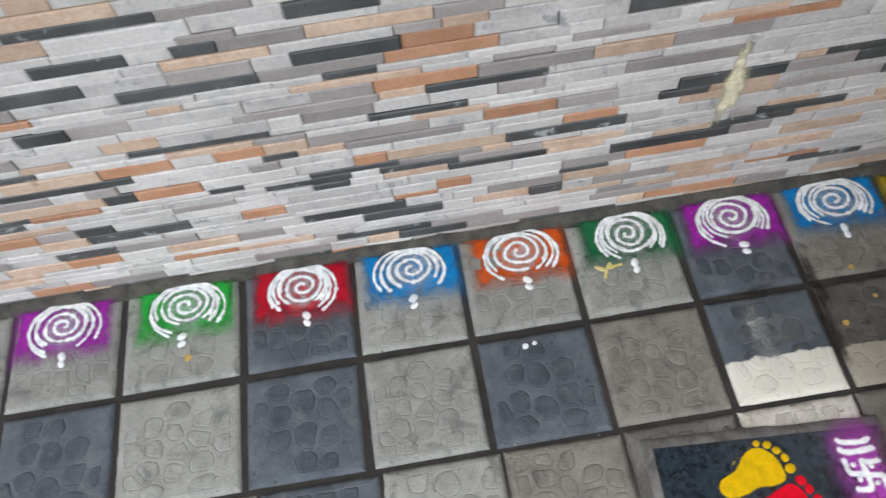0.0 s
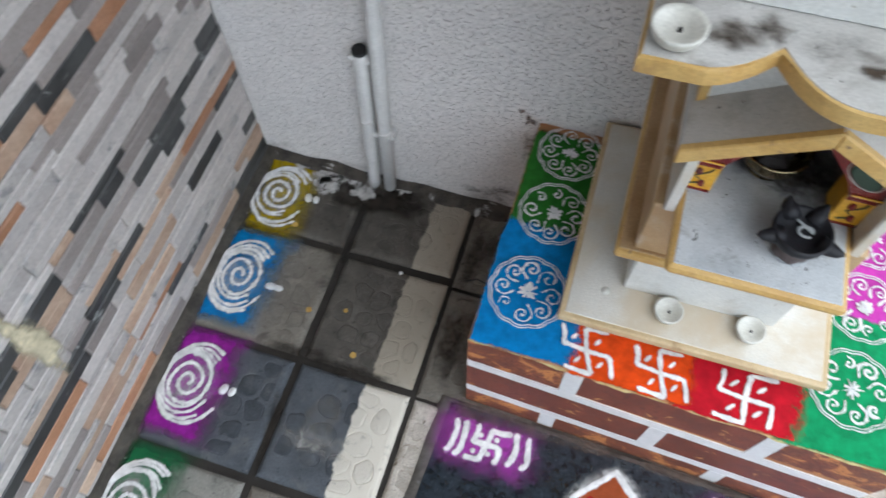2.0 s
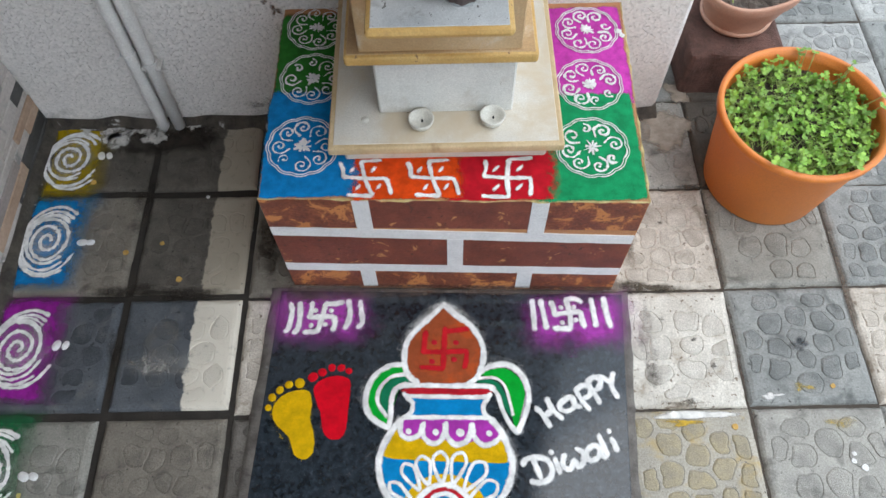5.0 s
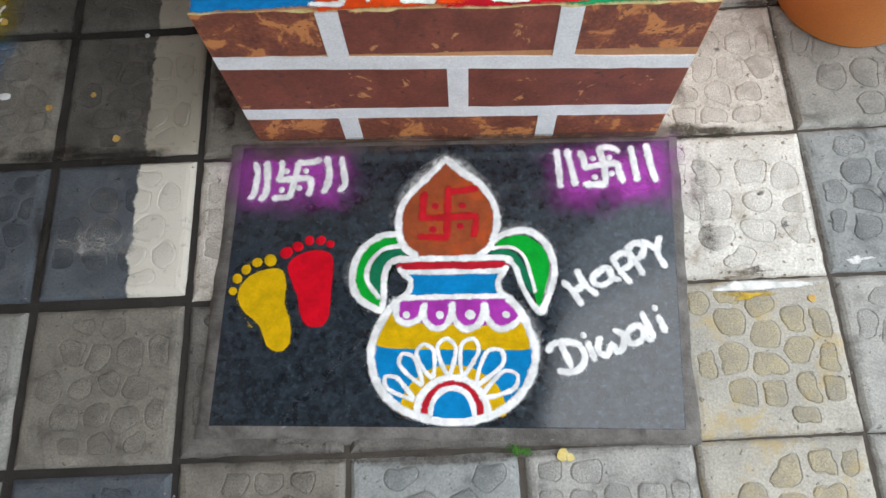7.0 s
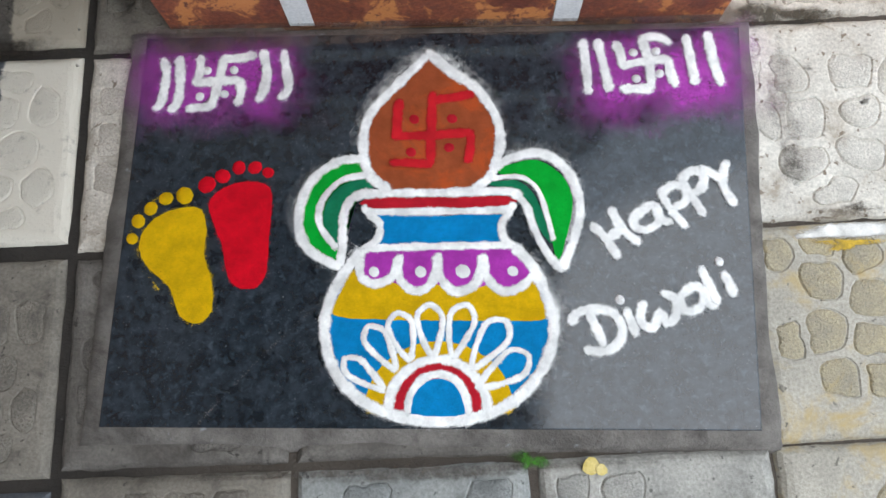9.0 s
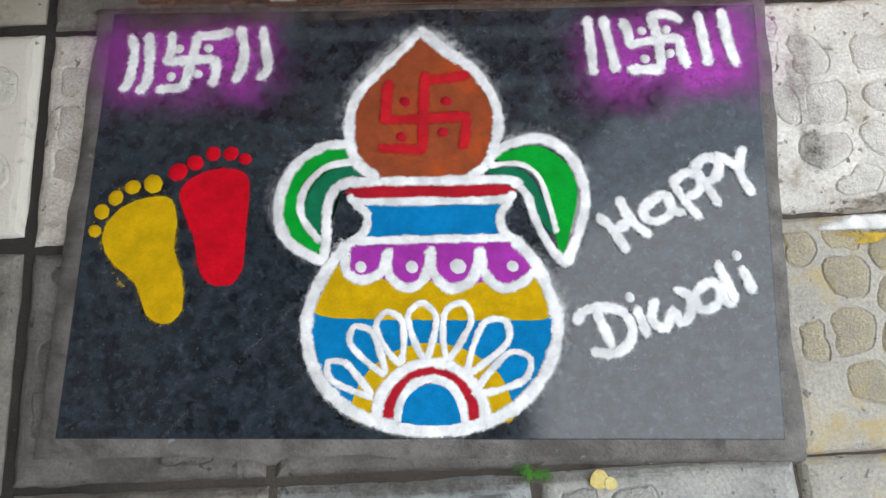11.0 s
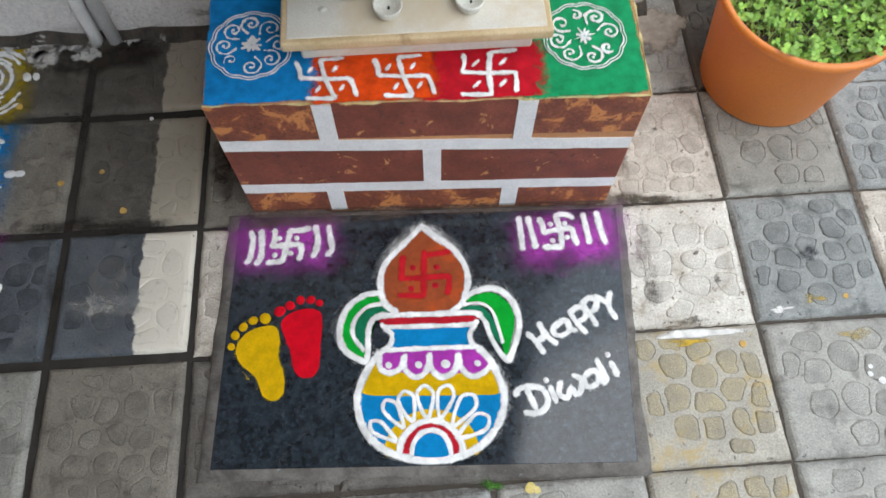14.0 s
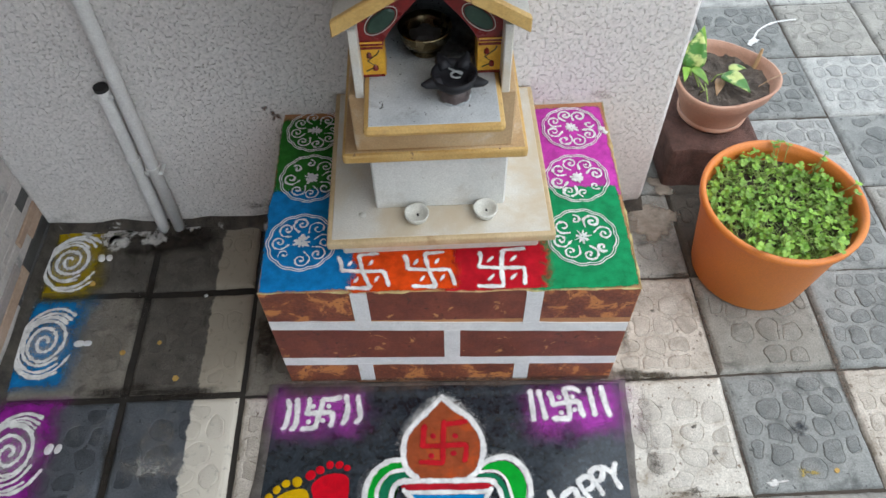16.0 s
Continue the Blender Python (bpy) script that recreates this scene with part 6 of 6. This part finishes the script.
for x, z, sx, sz, col, core in ((0.118, 0.405, 0.016, 0.03, (0.16, 0.075, 0.04), 0.8), (0.095, 0.43, 0.012, 0.012, (0.2, 0.1, 0.06), 0.7), (0.125, 0.30, 0.02, 0.09, (0.34, 0.24, 0.18), 0.45), (0.11, 0.09, 0.05, 0.09, (0.22, 0.17, 0.13), 0.5), (0.93, 0.43, 0.05, 0.02, (0.45, 0.36, 0.30), 0.4), (0.02, 0.06, 0.10, 0.06, (0.2, 0.16, 0.13), 0.5)):
    bm = dusting(blob((0, 0), 1, 20, 0.7), 0, 0.65, core)
    bmesh.ops.transform(bm, matrix=Matrix.Translation((x, WALL_Y - 0.003, z)) @ Matrix.Rotation(radians(90), 4, "X") @ Matrix.Diagonal((sx, sz, 1, 1)), verts=bm.verts[:])
    part("splash_patch", bm, faded("wall_splash", col, 0.15, 1.0, 160, 40), wall_mark)
smear = part("white_smear", stroke(bmesh.new(), spline([(0.914, 0.475), (0.922, 0.462), (0.925, 0.448)], 0.003), 0.011, TOP + 0.0032, 0.0012, False, 0.6, True), white_powder)
tagged(smear, "smudge of white powder on the magenta field", "powder smear")
wax = part("wax_drop", lathe([(0.0085, 0), (0.0075, 0.0007), (0, 0.0011)], 16, (0.352, 0.172, 0.4735)), M_cup, soft=True)
tagged(wax, "dried pale wax drop on the marble base slab", "wax drop")
drip = root("cream_stain", "cream paint run down the stone cladding", "stain")
bm = dusting(blob((0, 0), 0.05, 22, 0.6), 0, 0.03, 0.8)
bmesh.ops.transform(bm, matrix=Matrix.Translation((WALL_X + 0.0035, -0.225, 0.47)) @ Matrix.Rotation(radians(90), 4, "Y") @ Matrix.Diagonal((3.8, 0.85, 1, 1)), verts=bm.verts[:])
part("run", bm, faded("cream_run", (0.62, 0.55, 0.38), 0.25, 0.9, 60, 20), drip)

# ---- pavers ----
def paver_mesh(seed, cols, rows_):
    """A cast paver: sloping worn borders, and flat irregular cobbles each ringed by a sunken groove."""
    rnd = random.Random(seed)
    half, top = 0.139, -0.001
    bm = bmesh.new()
    m = 22
    jit = lambda x, y, q, a: a * (noise.noise(Vector((x * 30, y * 30, seed + q))) + 0.7 * noise.noise(Vector((x * 85, y * 85, seed + q))))
    square = [(-1 + 2 * k / m, -1) for k in range(m)] + [(1, -1 + 2 * k / m) for k in range(m)] + [(1 - 2 * k / m, 1) for k in range(m)] + [(-1, 1 - 2 * k / m) for k in range(m)]
    rings = []
    for q, z, a, b in ((half, -0.036, 0, 0), (half - 0.0005, -0.024, 0.0014, 0.003), (half - 0.004, -0.0125, 0.002, 0.003), (half - 0.0085, -0.005, 0.0025, 0.002), (half - 0.016, top, 0.003, 0.0)):
        ring = []
        for u, v in square:
            x, y = u * q, v * q
            ring.append(bm.verts.new((x + jit(x, y, 1, a), y + jit(x, y, 5, a), z + jit(x, y, 9, b))))
        rings.append(ring)
    n4 = len(square)
    for r0, r1 in zip(rings, rings[1:]):
        for k in range(n4):
            bm.faces.new((r0[k], r0[(k + 1) % n4], r1[(k + 1) % n4], r1[k]))
    bm.faces.new(rings[0][::-1])
    border = [bm.edges.get((rings[-1][k], rings[-1][(k + 1) % n4])) for k in range(n4)]
    pts = []
    for j in range(rows_):
        for i in range(cols):
            off = 0.5 if j % 2 else 0.0
            x = -half + (i + 0.25 + 0.5 * off + rnd.uniform(-0.2, 0.2)) * 2 * half / (cols - 0.1)
            y = -half + (j + 0.5 + rnd.uniform(-0.18, 0.18)) * 2 * half / rows_
            pts.append((x, y))
    lim = half - 0.016
    for a, (x, y) in enumerate(pts):
        if max(abs(x), abs(y)) > lim - 0.010:
            continue
        n, rad, most = 20, [], []
        squash, turn = rnd.uniform(0.0, 0.3), rnd.random() * 3.14
        for k in range(n):
            t = 2 * math.pi * k / n
            ct, st = math.cos(t), math.sin(t)
            r = 0.039
            for b, (u, v) in enumerate(pts):
                if a != b:
                    dx, dy = u - x, v - y
                    dd = math.hypot(dx, dy)
                    cs = (dx * ct + dy * st) / dd
                    if cs > 0.05:
                        r = min(r, dd / 2 / cs)
            for s1, c1, p1 in ((1, ct, x), (-1, ct, x), (1, st, y), (-1, st, y)):
                if s1 * c1 > 0.05:
                    r = min(r, (lim - s1 * p1) / (s1 * c1))
            most.append(max(0.003, r - 0.0022))
            rad.append((r - 0.0032) * (1 - squash * math.sin(t - turn) ** 2) * (1 + 0.28 * noise.noise(Vector((x * 60 + 1.5 * ct, y * 60 + 1.5 * st, seed)))))
        rad = [min((rad[k - 1] + 3 * rad[k] + rad[(k + 1) % n]) / 5, most[k]) for k in range(n)]
        if min(rad) < 0.006:
            rad = [max(q, 0.006) if most[k] > 0.006 else q for k, q in enumerate(rad)]
        lift = rnd.uniform(-0.0015, 0.002)
        loops = []
        for inset, z in ((0.0, top), (0.0014, top - 0.0032), (0.0025, top - 0.0034), (0.0048, top + 0.0006 + lift), (0.009, top + 0.002 + lift)):
            loop = []
            for k in range(n):
                q = max(rad[k] - inset, rad[k] * 0.4)
                loop.append(bm.verts.new((x + q * math.cos(2 * math.pi * k / n), y + q * math.sin(2 * math.pi * k / n), z)))
            loops.append(loop)
        for c, (r0, r1) in enumerate(zip(loops, loops[1:])):
            for k in range(n):
                bm.faces.new((r0[k], r0[(k + 1) % n], r1[(k + 1) % n], r1[k])).material_index = 1 if c > 1 else 0
        bm.faces.new(loops[-1]).material_index = 1
        border += [bm.edges.get((loops[0][k], loops[0][(k + 1) % n])) for k in range(n)]
    bmesh.ops.triangle_fill(bm, use_beauty=True, use_dissolve=False, edges=border)
    return mesh_of("paver", bm, [M_joint, M_joint])


PAVERS = [paver_mesh(11 + k, 5 if k % 2 else 4, 5) for k in range(10)]
GRID = {  # (column, row) of 0.3 m cells counted from the left joint beside the slab
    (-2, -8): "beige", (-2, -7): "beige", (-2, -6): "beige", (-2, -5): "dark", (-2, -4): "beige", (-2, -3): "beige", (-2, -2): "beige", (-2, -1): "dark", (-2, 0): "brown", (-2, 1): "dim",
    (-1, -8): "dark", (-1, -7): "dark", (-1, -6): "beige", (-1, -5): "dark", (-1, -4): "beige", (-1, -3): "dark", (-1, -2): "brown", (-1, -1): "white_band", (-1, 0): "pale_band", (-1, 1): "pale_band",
    (0, -1): "cream", (0, 0): "brown", (0, 1): "brown", (0, -2): "grimy", (1, -2): "grimy", (2, -2): "grimy", (0, -3): "brown", (0, -4): "beige", (0, -5): "dark", (1, -3): "slate", (2, -3): "grey", (3, -3): "yellow", (1, -4): "beige", (2, -4): "slate",
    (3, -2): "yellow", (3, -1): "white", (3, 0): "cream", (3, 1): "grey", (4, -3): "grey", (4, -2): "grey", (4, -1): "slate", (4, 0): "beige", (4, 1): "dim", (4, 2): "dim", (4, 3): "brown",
    (5, -2): "pale", (5, -1): "cream", (5, 0): "slate", (5, 1): "slate", (5, 2): "pale", (5, 3): "slate", (5, 4): "slate", (6, -1): "slate", (6, 0): "cream", (6, 1): "grey", (6, 2): "slate", (6, 3): "pale", (6, 4): "grey"}
prnd = random.Random(5)
EDGES = (-2.46, -2.155, -1.845, -1.514, -1.205, -0.902, -0.594, -0.290, 0.009)
ROWS = {c: {k - 8: e for k, e in enumerate(EDGES)} | {1: 0.322 if c == -2 else 0.315, 2: 0.62} for c in (-2, -1)}
cells = [(i, j) for i in range(-2, 0) for j in range(-12, 2)] + [(i, j) for i in range(0, 3) for j in range(-10, -2)] + [(0, j) for j in range(-2, 2)] + [(1, -2), (2, -2)]
cells += [(i, j) for i in range(3, 13) for j in range(-8, 12)]
for i, j in cells:
    kind = GRID.get((i, j)) or (prnd.choice(("beige", "dark", "beige", "brown")) if i < 3 else prnd.choice(("grey", "slate", "pale", "cream", "grey")))
    ob = new("paver", PAVERS[(i * 3 + j * 5) % len(PAVERS)])
    ob.parent = pavement
    tilt = [prnd.uniform(-0.35, 0.35) for _ in range(2)]
    if i < 0:
        # hand-cut rows beside the clad wall
        bounds = ROWS[i]
        y0, y1 = (bounds[j], bounds[j + 1]) if j in bounds else (j * 0.31, (j + 1) * 0.31)
        x0, x1 = (-0.592, -0.288) if i == -2 else (-0.288, 0.010)
        gap = 0.019
    else:
        # the rows in front of the slab lie a finger's width off the yard's grid
        off = lambda k: 0.009 if k == 0 or (j <= -2 and k <= 3) else 0.0
        up = lambda k: 0.015 if k <= -2 else 0.0
        x0, x1, y0, y1 = i * P + off(i), (i + 1) * P + off(i + 1), j * P + up(j), (j + 1) * P + up(j + 1)
        gap = 0.003 if i >= 3 else 0.008
    spin = 180 * prnd.randrange(2) + (0 if i < 0 else 90 * prnd.randrange(2))
    scale = Matrix.Diagonal(((x1 - x0 - gap) / 0.278, (y1 - y0 - gap) / 0.278, 0.38 if i < 0 else 0.5, 1))
    ob.matrix_basis = pose((x0 + x1) / 2 + prnd.uniform(-0.002, 0.002), (y0 + y1) / 2 + prnd.uniform(-0.002, 0.002), prnd.uniform(-0.001, 0.0005), tilt[0], tilt[1], prnd.uniform(-0.6, 0.6)) @ scale @ pose(0, 0, 0, 0, 0, spin)
    for slot, m in zip(ob.material_slots, PAVER[kind]):
        slot.link = "OBJECT"
        slot.material = m

# ---- stone strips on the left wall ----
def strip_verts(y0, y1, z0, z1, proud):
    b = 0.003
    x = WALL_X - 0.013
    back = [(x, y0, z0), (x, y1, z0), (x, y1, z1), (x, y0, z1)]
    mid = [(x + proud, y0, z0), (x + proud, y1, z0), (x + proud, y1, z1), (x + proud, y0, z1)]
    frontv = [(x + proud + b, y0 + b, z0 + b), (x + proud + b, y1 - b, z0 + b), (x + proud + b, y1 - b, z1 - b), (x + proud + b, y0 + b, z1 - b)]
    return back + mid + frontv


STRIP_FACES = [(0, 1, 5, 4), (1, 2, 6, 5), (2, 3, 7, 6), (3, 0, 4, 7), (4, 5, 9, 8), (5, 6, 10, 9), (6, 7, 11, 10), (7, 4, 8, 11), (8, 9, 10, 11)]
srnd = random.Random(21)
pick = [m for m, _ in CLAD]
weight = [w for _, w in CLAD]
rest_v, rest_f, rest_m, near = [], [], [], 0
z = 0.004
row = 0
while z < 2.98:
    h = srnd.choice((0.021, 0.026, 0.032, 0.038, 0.046))
    y = -5.0 + srnd.uniform(0, 0.2)
    last = None
    while y < WALL_Y - 0.004:
        ln = srnd.choice((0.08, 0.11, 0.15, 0.19, 0.23, 0.27)) * srnd.uniform(0.85, 1.15)
        y1 = min(y + ln, WALL_Y - 0.003)
        if WALL_Y - y1 < 0.04:
            y1 = WALL_Y - 0.003
        k = srnd.choices(range(6), weight)[0]
        while k == last and k > 1:
            k = srnd.choices(range(6), weight)[0]
        if h < 0.022 and srnd.random() < 0.5:
            k = 0
        last = k
        vs = strip_verts(y, y1 - 0.0008, z, z + h - 0.0009, srnd.uniform(0.006, 0.0115))
        if z < 0.5 and y > -1.1 and near < 300:
            near += 1
            me = bpy.data.meshes.new("stone_strip")
            me.from_pydata(vs, [], STRIP_FACES)
            me.materials.append(pick[k])
            ob = new("stone_strip", me)
            ob.parent = wall_left
        else:
            n0 = len(rest_v)
            rest_v += vs
            rest_f += [tuple(n0 + q for q in f) for f in STRIP_FACES]
            rest_m += [k] * len(STRIP_FACES)
        y = y1
    z += h
    row += 1
me = bpy.data.meshes.new("stone_strips")
me.from_pydata(rest_v, [], rest_f)
for m in pick:
    me.materials.append(m)
me.polygons.foreach_set("material_index", rest_m)
rest = new("stone_strips", me)
rest.parent = wall_left
tagged(rest, "white, taupe, peach and charcoal stone strips", kind="stuff")
